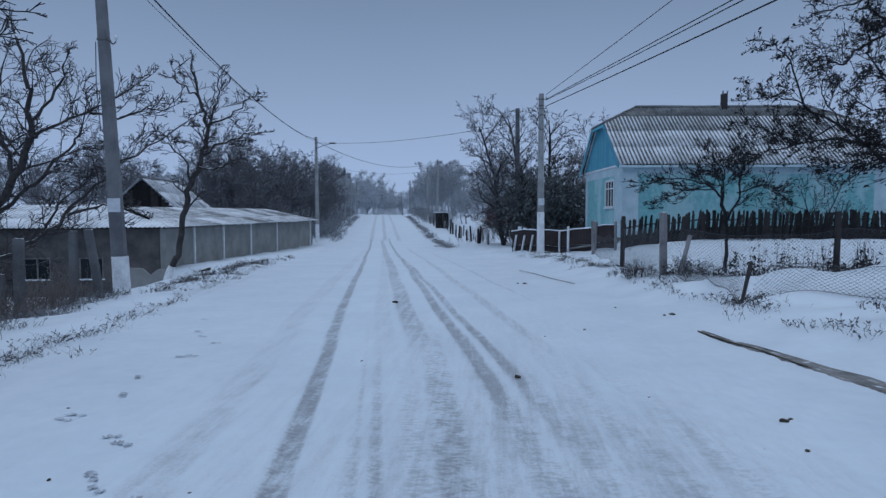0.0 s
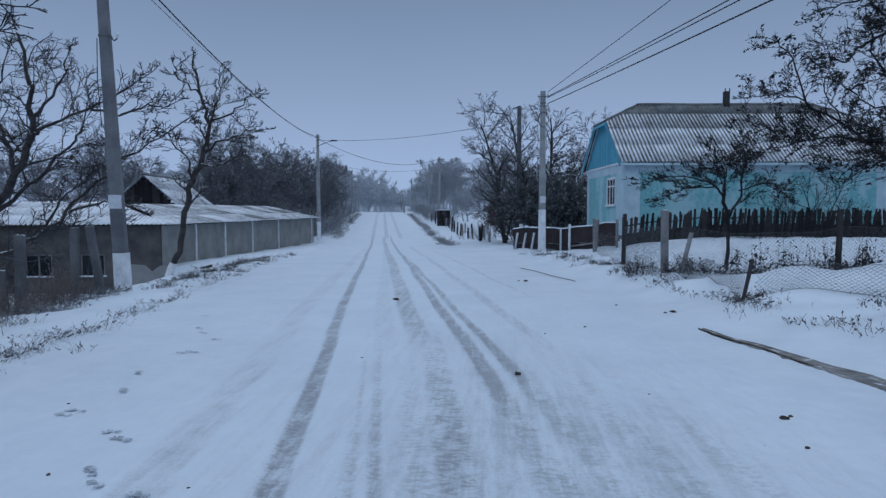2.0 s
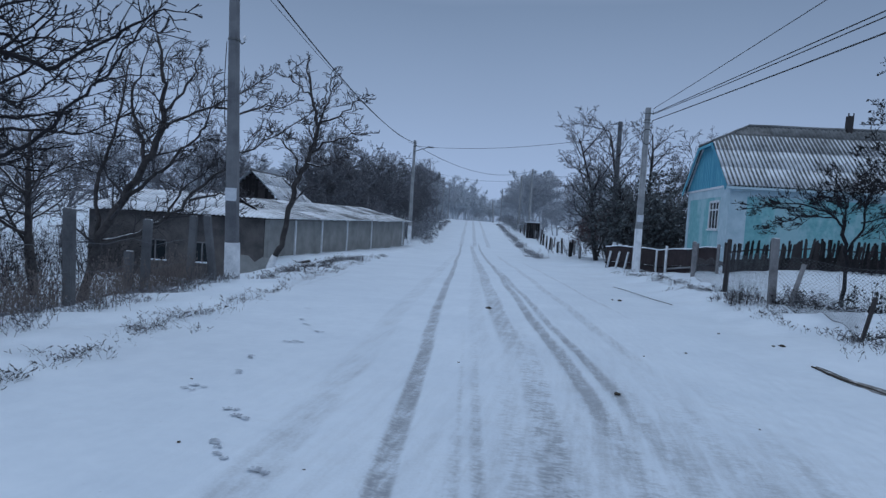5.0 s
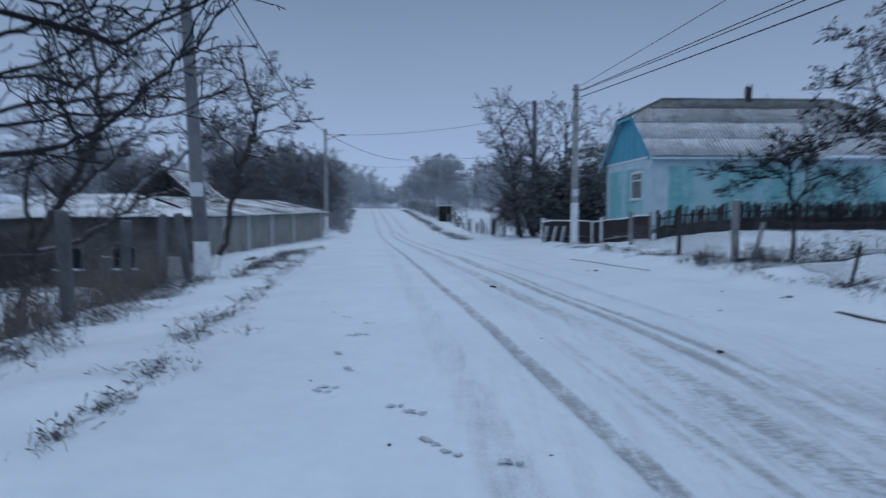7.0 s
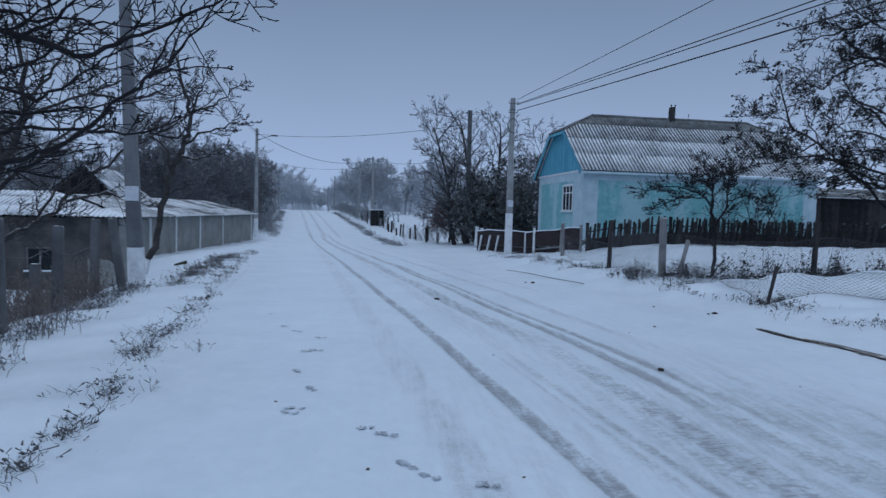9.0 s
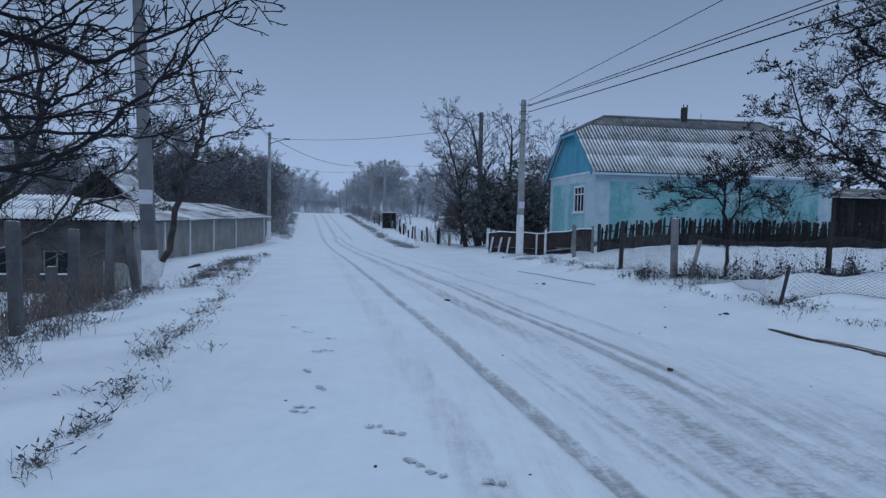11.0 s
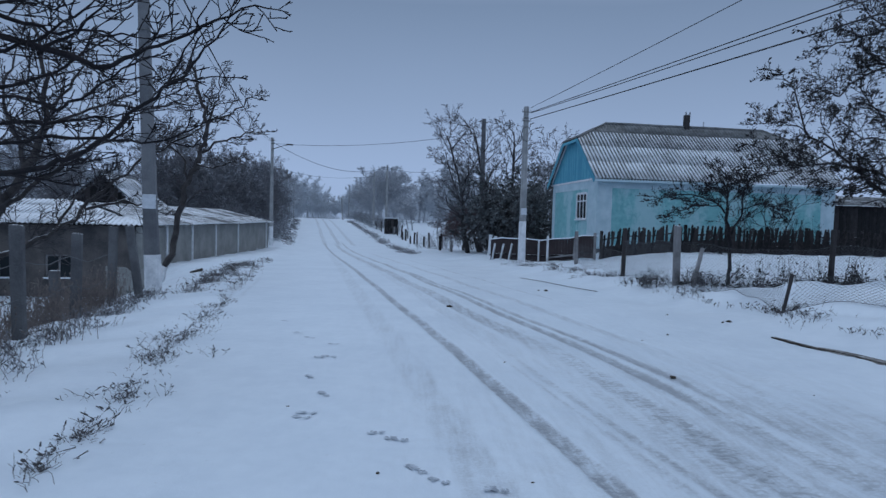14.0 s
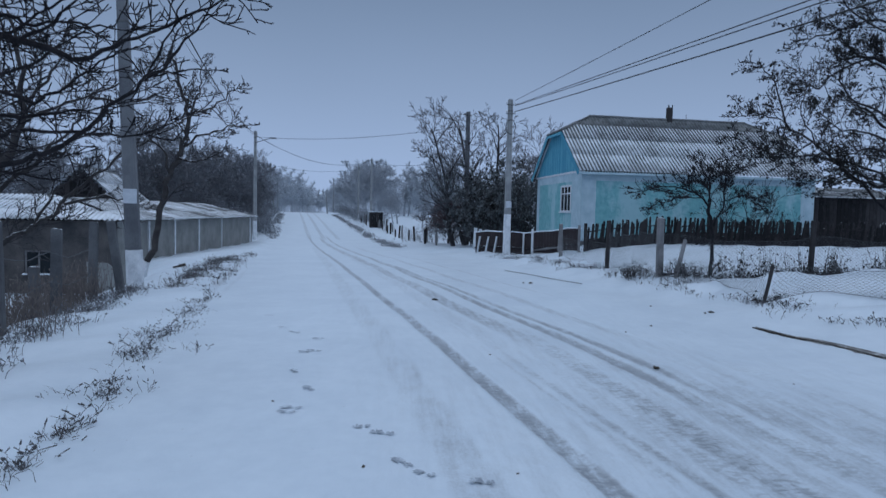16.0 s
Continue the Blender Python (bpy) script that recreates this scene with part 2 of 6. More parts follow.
M_WOOD = rough_material("blackened_wood", (0.012, 0.012, 0.014), (0.042, 0.039, 0.041), 3.0, 50.0, 0.9, 0.5, 0.01, random_shade=0.5, snow=0.85, snow_from=0.8)
M_WOOD_GREY = rough_material("grey_weathered_wood", (0.12, 0.12, 0.125), (0.27, 0.27, 0.28), 3.0, 50.0, 0.9, 0.5, 0.01, snow=0.8, snow_from=0.7)
M_RUSTY = rough_material("brown_painted_sheet", (0.022, 0.018, 0.02), (0.05, 0.038, 0.04), 2.0, 30.0, 0.7, 0.3, 0.01)
M_WEED = rough_material("dry_weed", (0.085, 0.075, 0.075), (0.19, 0.165, 0.155), 3.0, 30.0, 0.9, 0.0)
# pale grey, for the frosted weeds and the grass on the far verge
M_WEED_FAR = rough_material("pale_grey_dead_grass", (0.13, 0.135, 0.15), (0.24, 0.245, 0.265), 1.0, 20.0, 0.9, 0.0)
M_WEED_DARK = rough_material("dark_dead_weed", (0.035, 0.035, 0.04), (0.12, 0.118, 0.125), 3.0, 30.0, 0.9, 0.0)
M_WALL_BROWN = rough_material("damp_clay_plaster", (0.05, 0.05, 0.055), (0.14, 0.13, 0.125), 1.2, 30.0, 0.9, 0.5, 0.02)
M_PANEL = rough_material("grey_cement_panel", (0.17, 0.175, 0.175), (0.29, 0.295, 0.29), 1.1, 40.0, 0.9, 0.4, 0.01)
M_MUD = rough_material("wet_mud_and_ice", (0.06, 0.06, 0.06), (0.26, 0.26, 0.265), 4.0, 25.0, 0.5, 0.8, 0.03, snow=0.7, snow_from=1.02)
M_DIRT = rough_material("dark_clod", (0.02, 0.018, 0.016), (0.07, 0.06, 0.05), 20.0, 80.0, 0.95, 0.5, 0.01)


def glass_material():
    m, n, l, b = material("dark_window_glass")
    b.inputs["Base Color"].default_value = (0.02, 0.025, 0.03, 1)
    b.inputs["Roughness"].default_value = 0.08
    b.inputs["Specular IOR Level"].default_value = 0.3
    return m


M_GLASS = glass_material()

# ---------------------------------------------------------------- building helpers
TH = radians(9.2)
AX, RX = Vector((-math.sin(TH), math.cos(TH), 0)), Vector((math.cos(TH), math.sin(TH), 0))
ORIGIN = Vector((0.35, 0, 0))


def road(u, v, z=0.0):
    """A place from metres along the road, metres to its right, and height."""
    return ORIGIN + AX * u + RX * v + Vector((0, 0, z))


def smooth(x, a, b):
    t = np.clip((np.asarray(x, float) - a) / (b - a), 0, 1)
    return t * t * (3 - 2 * t)


PROFILE_U = [-400, -40, 0, 6, 12, 16, 24, 30, 46, 56, 66, 80, 95, 110, 134, 150, 200, 400, 2500]
PROFILE_Z = [1.0, 0.3, 0.08, 0.06, 0.0, -0.09, -0.28, -0.42, -0.85, -0.9, -0.7, -0.2, 0.3, 0.75, 1.25, 1.3, 0.6, 0.0, -2.0]


def profile(u):
    u = np.asarray(u, float)
    total = 0
    for k in (-3, -1.5, 0, 1.5, 3):
        total = total + np.interp(u + k, PROFILE_U, PROFILE_Z)
    return total / 5


def ground_z(u, v):
    """Height of the snow: the road's rise and fall, banks on both sides, the yard below the fence, soft lumps."""
    u, v = np.asarray(u, float), np.asarray(v, float)
    z = profile(u)
    near = 1 - smooth(u, 38, 48)
    z = z + smooth(v, 4.3, 6.5) * 0.22 * (1 - smooth(u, 60, 90) * 0.5)
    z = z + smooth(v, 7.0, 13.0) * 0.62 * near * smooth(u, 14, 23) + smooth(v, 5.6, 8.6) * 0.34 * (1 - smooth(u, 11, 14))
    heaped = smooth(u, 24.5, 28.5) * smooth(v, -10.6, -9.3)
    z = z - smooth(-v, 6.1, 9.8) * 1.4 * (1 - 0.35 * smooth(u, 30, 52)) * (1 - smooth(u, 58, 75)) * (1 - 0.84 * heaped)
    z = z + np.exp(-((v + 5.0) / 0.5) ** 2) * 0.07
    off = smooth(np.abs(v), 3.6, 5.2)
    z = z + off * (0.05 * np.sin(1.7 * u + 0.9 * v) * np.cos(1.3 * v - 0.6 * u) + 0.03 * np.sin(4.1 * u - 2.2 * v))
    z = z + smooth(v, 5.3, 6.4) * (1 - smooth(u, 12.5, 14.5)) * (0.11 * np.sin(2.3 * u + 1.1 + 0.7 * v) * np.cos(1.9 * v - 0.5 * u) + 0.05 * np.sin(5.1 * u + 3.3 * v))
    z = z + 0.012 * np.sin(0.9 * u + 1.1 * v) + smooth(np.abs(v), 40, 400) * 6 * smooth(u, 60, 400)
    return z


def at(u, v, dz=0.0):
    return road(u, v, float(ground_z(u, v)) + dz)


def uv_of(x, y):
    q = Vector((x, y, 0)) - ORIGIN
    return q.dot(AX), q.dot(RX)


def floor_z(x, y):
    u, v = uv_of(x, y)
    return float(ground_z(u, v))


def mesh_of(name, verts, faces, mat=None, smooth_shade=False):
    me = bpy.data.meshes.new(name)
    me.from_pydata([tuple(v) for v in verts], [], faces)
    if mat:
        me.materials.append(mat)
    if smooth_shade:
        me.polygons.foreach_set("use_smooth", [True] * len(me.polygons))
    me.update()
    return me


def part(name, me, parent, label="", m=None, kind=""):
    ob = new(name, me)
    if parent is not None:
        ob.parent = parent
    if m is not None:
        ob.matrix_basis = m
    if label or kind:
        tagged(ob, label, kind=kind)
    return ob


def base(name, place, label, category, group="", kind="", turn=0.0):
    ob = new(name)
    ob.empty_display_size = 0.2
    ob.matrix_basis = Matrix.Translation(place) @ Matrix.Rotation(radians(turn), 4, "Z")
    return tagged(ob, label, category, group, kind)


def box_data(x0, x1, y0, y1, z0, z1, bevel=0.0):
    bm = bmesh.new()
    bmesh.ops.create_cube(bm, size=1.0)
    for v in bm.verts:
        v.co = Vector(((x0 + x1) / 2 + v.co.x * (x1 - x0), (y0 + y1) / 2 + v.co.y * (y1 - y0), (z0 + z1) / 2 + v.co.z * (z1 - z0)))
    if bevel:
        bmesh.ops.bevel(bm, geom=list(bm.edges), offset=bevel, segments=1, affect="EDGES")
    return bm


def box_mesh(name, x0, x1, y0, y1, z0, z1, mat, bevel=0.0, wobble=0.0, seed=0):
    bm = box_data(x0, x1, y0, y1, z0, z1, bevel)
    if wobble:
        rng = random.Random(seed)
        for v in bm.verts:
            v.co += Vector([rng.uniform(-wobble, wobble) for _ in range(3)])
    me = bpy.data.meshes.new(name)
    bm.to_mesh(me)
    bm.free()
    me.materials.append(mat)
    return me


class Tubes:
    """Gathers bent round rods in one mesh."""

    def __init__(self):
        self.v, self.f = [], []

    def add(self, pts, radii, sides=4, cap=True):
        start = len(self.v)
        n = len(pts)
        prev = None
        for i, p in enumerate(pts):
            d = (pts[min(i + 1, n - 1)] - pts[max(i - 1, 0)])
            if d.length < 1e-9:
                d = Vector((0, 0, 1))
            d.normalize()
            if prev is None:
                prev = d.orthogonal().normalized()
            prev = (prev - d * prev.dot(d))
            prev = prev.normalized() if prev.length > 1e-6 else d.orthogonal().normalized()
            b = d.cross(prev)
            r = radii[i]
            for k in range(sides):
                a = 2 * math.pi * k / sides
                self.v.append(p + prev * (math.cos(a) * r) + b * (math.sin(a) * r))
        for i in range(n - 1):
            for k in range(sides):
                a, c = start + i * sides + k, start + i * sides + (k + 1) % sides
                self.f.append((a, c, c + sides, a + sides))
        if cap:
            self.f.append(tuple(start + (n - 1) * sides + k for k in range(sides)))
            self.f.append(tuple(start + k for k in reversed(range(sides))))

    def mesh(self, name, mat, smooth_shade=True):
        return mesh_of(name, self.v, self.f, mat, smooth_shade)

# ---------------------------------------------------------------- ground
def wheel_wear(u, v):
    """How far wheels have pressed the snow (0 to 1), and the tread left in it."""
    wear, tread = np.zeros_like(u), np.zeros_like(u)
    wander = 0.02 * np.sin(u * 0.31) + 0.01 * np.sin(u * 0.9 + 1)
    for centre, drift, half, depth, bite, u0, u1 in TRACKS:
        c = centre + drift * (u - 7) + wander
        m = (1 - smooth(np.abs(v - c), half * 0.75, half * 1.25)) * smooth(u, u0 - 2, u0 + 2) * (1 - smooth(u, u1 - 5, u1 + 5))
        wear = np.maximum(wear, m * depth)
        tread = np.maximum(tread, m * bite)
    return wear, tread


# centre, drift per metre, half width, how bare, tread, from u, to u
TRACKS = [
    (-1.05, -0.004, 0.08, 0.66, 0.6, -20, 62),
    (0.67, -0.005, 0.085, 0.62, 0.35, 5.0, 62),
    (0.95, -0.013, 0.065, 0.55, 0.3, 5.4, 26),
    (0.10, -0.007, 0.16, 0.48, 0.15, 8.5, 60),
    (-0.36, 0.006, 0.14, 0.17, 0.1, 8, 50),
    (-1.76, 0.010, 0.17, 0.20, 0.0, -20, 45),
    (1.65, -0.004, 0.10, 0.3, 0.1, 8, 45),
    (0.20, 0.035, 0.13, 0.18, 0.8, -20, 7.6),
    (-0.15, 0.0, 0.10, 0.10, 0.7, -20, 4.6),
    (-0.43, 0.0, 0.035, 0.24, 0.5, -20, 8),
    (-0.58, 0.0, 0.03, 0.22, 0.45, -20, 7),
    (0.67, 0.0, 0.12, 0.10, 0.6, -20, 5.6),
    (1.05, 0.0, 0.11, 0.06, 0.4, -20, 6.0),
    (1.45, 0.0, 0.12, 0.05, 0.4, -20, 6.0),
    (1.95, 0.02, 0.11, 0.04, 0.35, -20, 6.0),
    (2.61, -0.004, 0.045, 0.40, 0.0, 13, 36),
    (-4.42, -0.012, 0.09, 0.5, 0.2, 14, 26),
    (-4.12, -0.012, 0.07, 0.3, 0.1, 13, 22),
    (-1.3, 0.0, 0.2, 0.4, 0.0, 58, 160),
    (0.0, 0.0, 0.2, 0.45, 0.0, 58, 160),
    (1.3, 0.0, 0.2, 0.4, 0.0, 58, 160),
]


def build_ground():
    us = [-400, -150, -60, -30, -15, -8, -4, -1, 1]
    u = 2.0
    while u < 2200:
        us.append(u)
        u += max(0.05, u * 0.0105) if u < 70 else u * 0.04
    inner = list(np.arange(-3.4, 3.4, 0.04))
    vs = []
    v = 3.4
    while v < 2000:
        vs.append(v)
        v += max(0.1, (v - 3.4) * 0.035 + 0.09) if v < 25 else v * 0.3
    columns = [-w for w in reversed(vs)] + inner[1:] + vs
    uu, vv = np.meshgrid(np.array(us), np.array(columns), indexing="ij")
    wear, tread = wheel_wear(uu, vv)
    zz = ground_z(uu, vv) - 0.022 * wear
    rng = np.random.RandomState(5)
    zz += rng.normal(0, 0.003, zz.shape) * (uu < 40)
    x = ORIGIN.x + AX.x * uu + RX.x * vv
    y = ORIGIN.y + AX.y * uu + RX.y * vv
    nu, nv = uu.shape
    verts = np.stack([x, y, zz], -1).reshape(-1, 3)
    idx = np.arange(nu * nv).reshape(nu, nv)
    faces = np.stack([idx[:-1, :-1], idx[:-1, 1:], idx[1:, 1:], idx[1:, :-1]], -1).reshape(-1, 4)
    me = bpy.data.meshes.new("ground")
    me.from_pydata(verts.tolist(), [], faces.tolist())
    me.polygons.foreach_set("use_smooth", [True] * len(me.polygons))
    # thin grey lane snow; the last term also paints lens falloff on near lanes
    bump = 0.20 * np.exp(-((uu - 4) / 6) ** 2) * np.exp(-((vv - 0.7) / 1.2) ** 2) + 0.10 * (1 - smooth(np.abs(vv), 2.0, 3.4)) + 0.16 * (1 - smooth(uu, 3.5, 8.5)) * (1 - smooth(np.abs(vv - 0.4), 1.6, 3.4))
    for key, values in (("wear", wear + bump), ("tread", tread)):
        a = me.attributes.new(key, "FLOAT", "POINT")
        a.data.foreach_set("value", values.reshape(-1).astype(np.float32))
    me.materials.append(M_GROUND)
    me.update()
    return tagged(new("ground", me), "snow-covered village road and verges with grey wheel tracks", "ground", kind="structure")


build_ground()


# ---------------------------------------------------------------- trees
def grow(tubes, rng, p, d, length, radius, level, spec, leaves, depth_max):
    """One branch and all that grows from it. tubes: one bundle for limbs, one for twigs."""
    n = max(3, min(9, int(length / spec["step"]) + 2))
    pts, radii = [p.copy()], [radius]
    q, dd = p.copy(), d.normalized()
    for i in range(n):
        dd = dd + Vector((rng.gauss(0, 1), rng.gauss(0, 1), rng.gauss(0, 1))) * spec["crook"] * (1 if level else 0.5)
        dd.z += spec["lift"] if level else 0.05
        dd.normalize()
        q = q + dd * (length / n)
        pts.append(q.copy())
        radii.append(radius * (1 - (i + 1) / n * (spec["taper"] if level < depth_max else 0.6)))
    thin = level >= spec["limbs"]
    tubes[1 if thin else 0].add(pts, [max(r, spec["least"]) for r in radii], 3 if level >= 3 else (4 if level == 2 else 7 if level == 0 else 5), cap=not thin)
    if level >= depth_max:
        if leaves is not None and rng.random() < spec["leafy"]:
            for _ in range(spec["leaf_count"]):
                leaves.append((rng.choice(pts[1:]) + Vector((rng.gauss(0, 0.04), rng.gauss(0, 0.04), rng.gauss(-0.02, 0.04))), rng.uniform(0.5, 1.2)))
        return
    kids = spec["kids"][min(level, len(spec["kids"]) - 1)]
    kids = max(1, int(round(kids * rng.uniform(0.8, 1.25))))
    first = spec["bare"] if level == 0 else 0.18
    for k in range(kids):
        f = first + (1 - first) * (k + rng.random()) / kids
        i = min(int(f * n), n - 1)
        g = f * n - i
        at_p = pts[i].lerp(pts[i + 1], min(1, g))
        along = (pts[i + 1] - pts[i]).normalized()
        side = along.orthogonal().normalized()
        side.rotate(Matrix.Rotation(rng.uniform(0, 2 * math.pi), 3, along))
        spread = rng.uniform(*spec["spread"])
        nd = along * math.cos(spread) + side * math.sin(spread)
        nd.z = max(nd.z, -0.12)
        nl = length * rng.uniform(*spec["ratio"]) * (1.1 - 0.45 * f)
        grow(tubes, rng, at_p, nd, nl, max(spec["least"], radii[i] * rng.uniform(0.45, 0.68)), level + 1, spec, leaves, depth_max)


SPEC = dict(taper=0.78, step=0.35, crook=0.17, lift=0.03, limbs=2, least=0.0035, leafy=0.0, leaf_count=2, kids=(7, 6, 5, 4), bare=0.3, spread=(0.5, 1.1), ratio=(0.45, 0.75))


def leaf_mesh(name, leaves, rng, size, mat):
    v, f = [], []
    for c, s in leaves:
        a = Vector((rng.gauss(0, 1), rng.gauss(0, 1), rng.gauss(0, 1))).normalized()
        b = a.orthogonal().normalized()
        c2 = a.cross(b)
        r = size * s
        k = len(v)
        v += [c - b * r, c + c2 * r * 0.55 + a * r * 0.2, c + b * r, c - c2 * r * 0.55 + a * r * 0.25]
        f += [(k, k + 1, k + 2), (k, k + 2, k + 3)]
    return mesh_of(name, v, f, mat)


def tree(place, seed, stems, spec, label, group="", depth=4, leaf=None, leaf_size=0.05, twig=None, bark=None, whitewash=0.0, category="tree", name="tree"):
    """stems: (lean direction, length, radius) of each stem that rises from the foot."""
    rng = random.Random(seed)
    root = base(name, place, label, category, group)
    tubes, leaves = (Tubes(), Tubes()), []
    s = {**SPEC, **spec}
    for d, length, radius, off in stems:
        grow(tubes, rng, Vector(off), Vector(d), length, radius, 0, s, leaves if leaf else None, depth)
    part("trunk", tubes[0].mesh("trunk", bark or M_BARK), root)
    part("crown", tubes[1].mesh("crown", twig or M_TWIG, False), root)
    if leaves:
        part("leaves", leaf_mesh("leaves", leaves, rng, leaf_size, leaf), root, "withered dark leaves")
    if whitewash:
        t = Tubes()
        d, length, radius, off = stems[0]
        w = Vector(d).normalized()
        t.add([Vector(off) + w * whitewash * k / 4 - Vector((0, 0, 0.02)) for k in range(5)], [radius * 1.12] * 5, 9)
        part("whitewashed_foot", t.mesh("whitewashed_foot", M_WHITEWASH), root, "lime-washed trunk foot")
    return root


def place_xy(x, y, dz=-0.05):
    return Vector((x, y, floor_z(x, y) + dz))


def curve_through(pts, rng, shake, per=4):
    """A smooth, slightly shaken line through a limb's few bends."""
    pts = [Vector(p) for p in pts]
    ends = [pts[0] * 2 - pts[1]] + pts + [pts[-1] * 2 - pts[-2]]
    line = []
    for i in range(1, len(ends) - 2):
        a, b, c, d = ends[i - 1:i + 3]
        for k in range(per):
            t = k / per
            p = 0.5 * (2 * b + (c - a) * t + (2 * a - 5 * b + 4 * c - d) * t * t + (3 * b - a - 3 * c + d) * t ** 3)
            line.append(p + Vector((rng.gauss(0, shake), rng.gauss(0, shake), rng.gauss(0, shake))) * (0 if not line else 1))
    return line + [pts[-1]]


def limbed_tree(foot, seed, limbs, spec, label, group, depth=3, leaf=None, leaf_size=0.05, twig=None, bark=None, whitewash=0.0):
    """A tree whose main limbs bend through given places: (thick end, thin end, side shoots a metre, their length, bends)."""
    rng = random.Random(seed)
    foot = Vector(foot)
    root = base("tree", foot, label, "tree", group)
    s = {**SPEC, **spec}
    tubes, leaves = (Tubes(), Tubes()), []
    white = Tubes()
    for r0, r1, shoots, reach, bends in limbs:
        line = curve_through([Vector(p) - foot for p in bends], rng, s["shake"])
        n = len(line) - 1
        radii = [r0 + (r1 - r0) * i / n for i in range(n + 1)]
        radii = [r * rng.uniform(0.9, 1.14) for r in radii]
        tubes[0].add(line, radii, 8)
        if whitewash and not white.v:
            low = [i for i in range(n + 1) if line[i].z < whitewash]
            white.add([line[i] for i in low], [radii[i] * 1.1 for i in low], 9)
        length = sum((line[i + 1] - line[i]).length for i in range(n))
        for k in range(int(length * shoots)):
            f = s["bare"] + (1 - s["bare"]) * (k + rng.random()) / max(1, int(length * shoots))
            i = min(int(f * n), n - 1)
            p = line[i].lerp(line[i + 1], rng.random())
            along = (line[i + 1] - line[i]).normalized()
            side = along.orthogonal().normalized()
            side.rotate(Matrix.Rotation(rng.uniform(0, 2 * math.pi), 3, along))
            spread = rng.uniform(*s["spread"])
            d = along * math.cos(spread) + side * math.sin(spread)
            d.z += s["rise"]
            grow(tubes, rng, p, d, reach * rng.uniform(0.45, 1.15) * (1.15 - 0.5 * f), max(s["least"] * 1.3, radii[i] * rng.uniform(0.3, 0.5)), 1, s, leaves if leaf else None, depth)
        tip = (line[-1] - line[-2]).normalized()
        grow(tubes, rng, line[-1], tip, reach * 0.45, r1, 1, s, leaves if leaf else None, depth)
    part("trunk", tubes[0].mesh("trunk", bark or M_BARK), root)
    part("crown", tubes[1].mesh("crown", twig or M_TWIG, False), root)
    if leaves:
        part("leaves", leaf_mesh("leaves", leaves, rng, leaf_size, leaf), root, "withered dark leaves")
    if white.v:
        part("whitewashed_foot", white.mesh("whitewashed_foot", M_WHITEWASH), root, "lime-washed trunk foot")
    return root


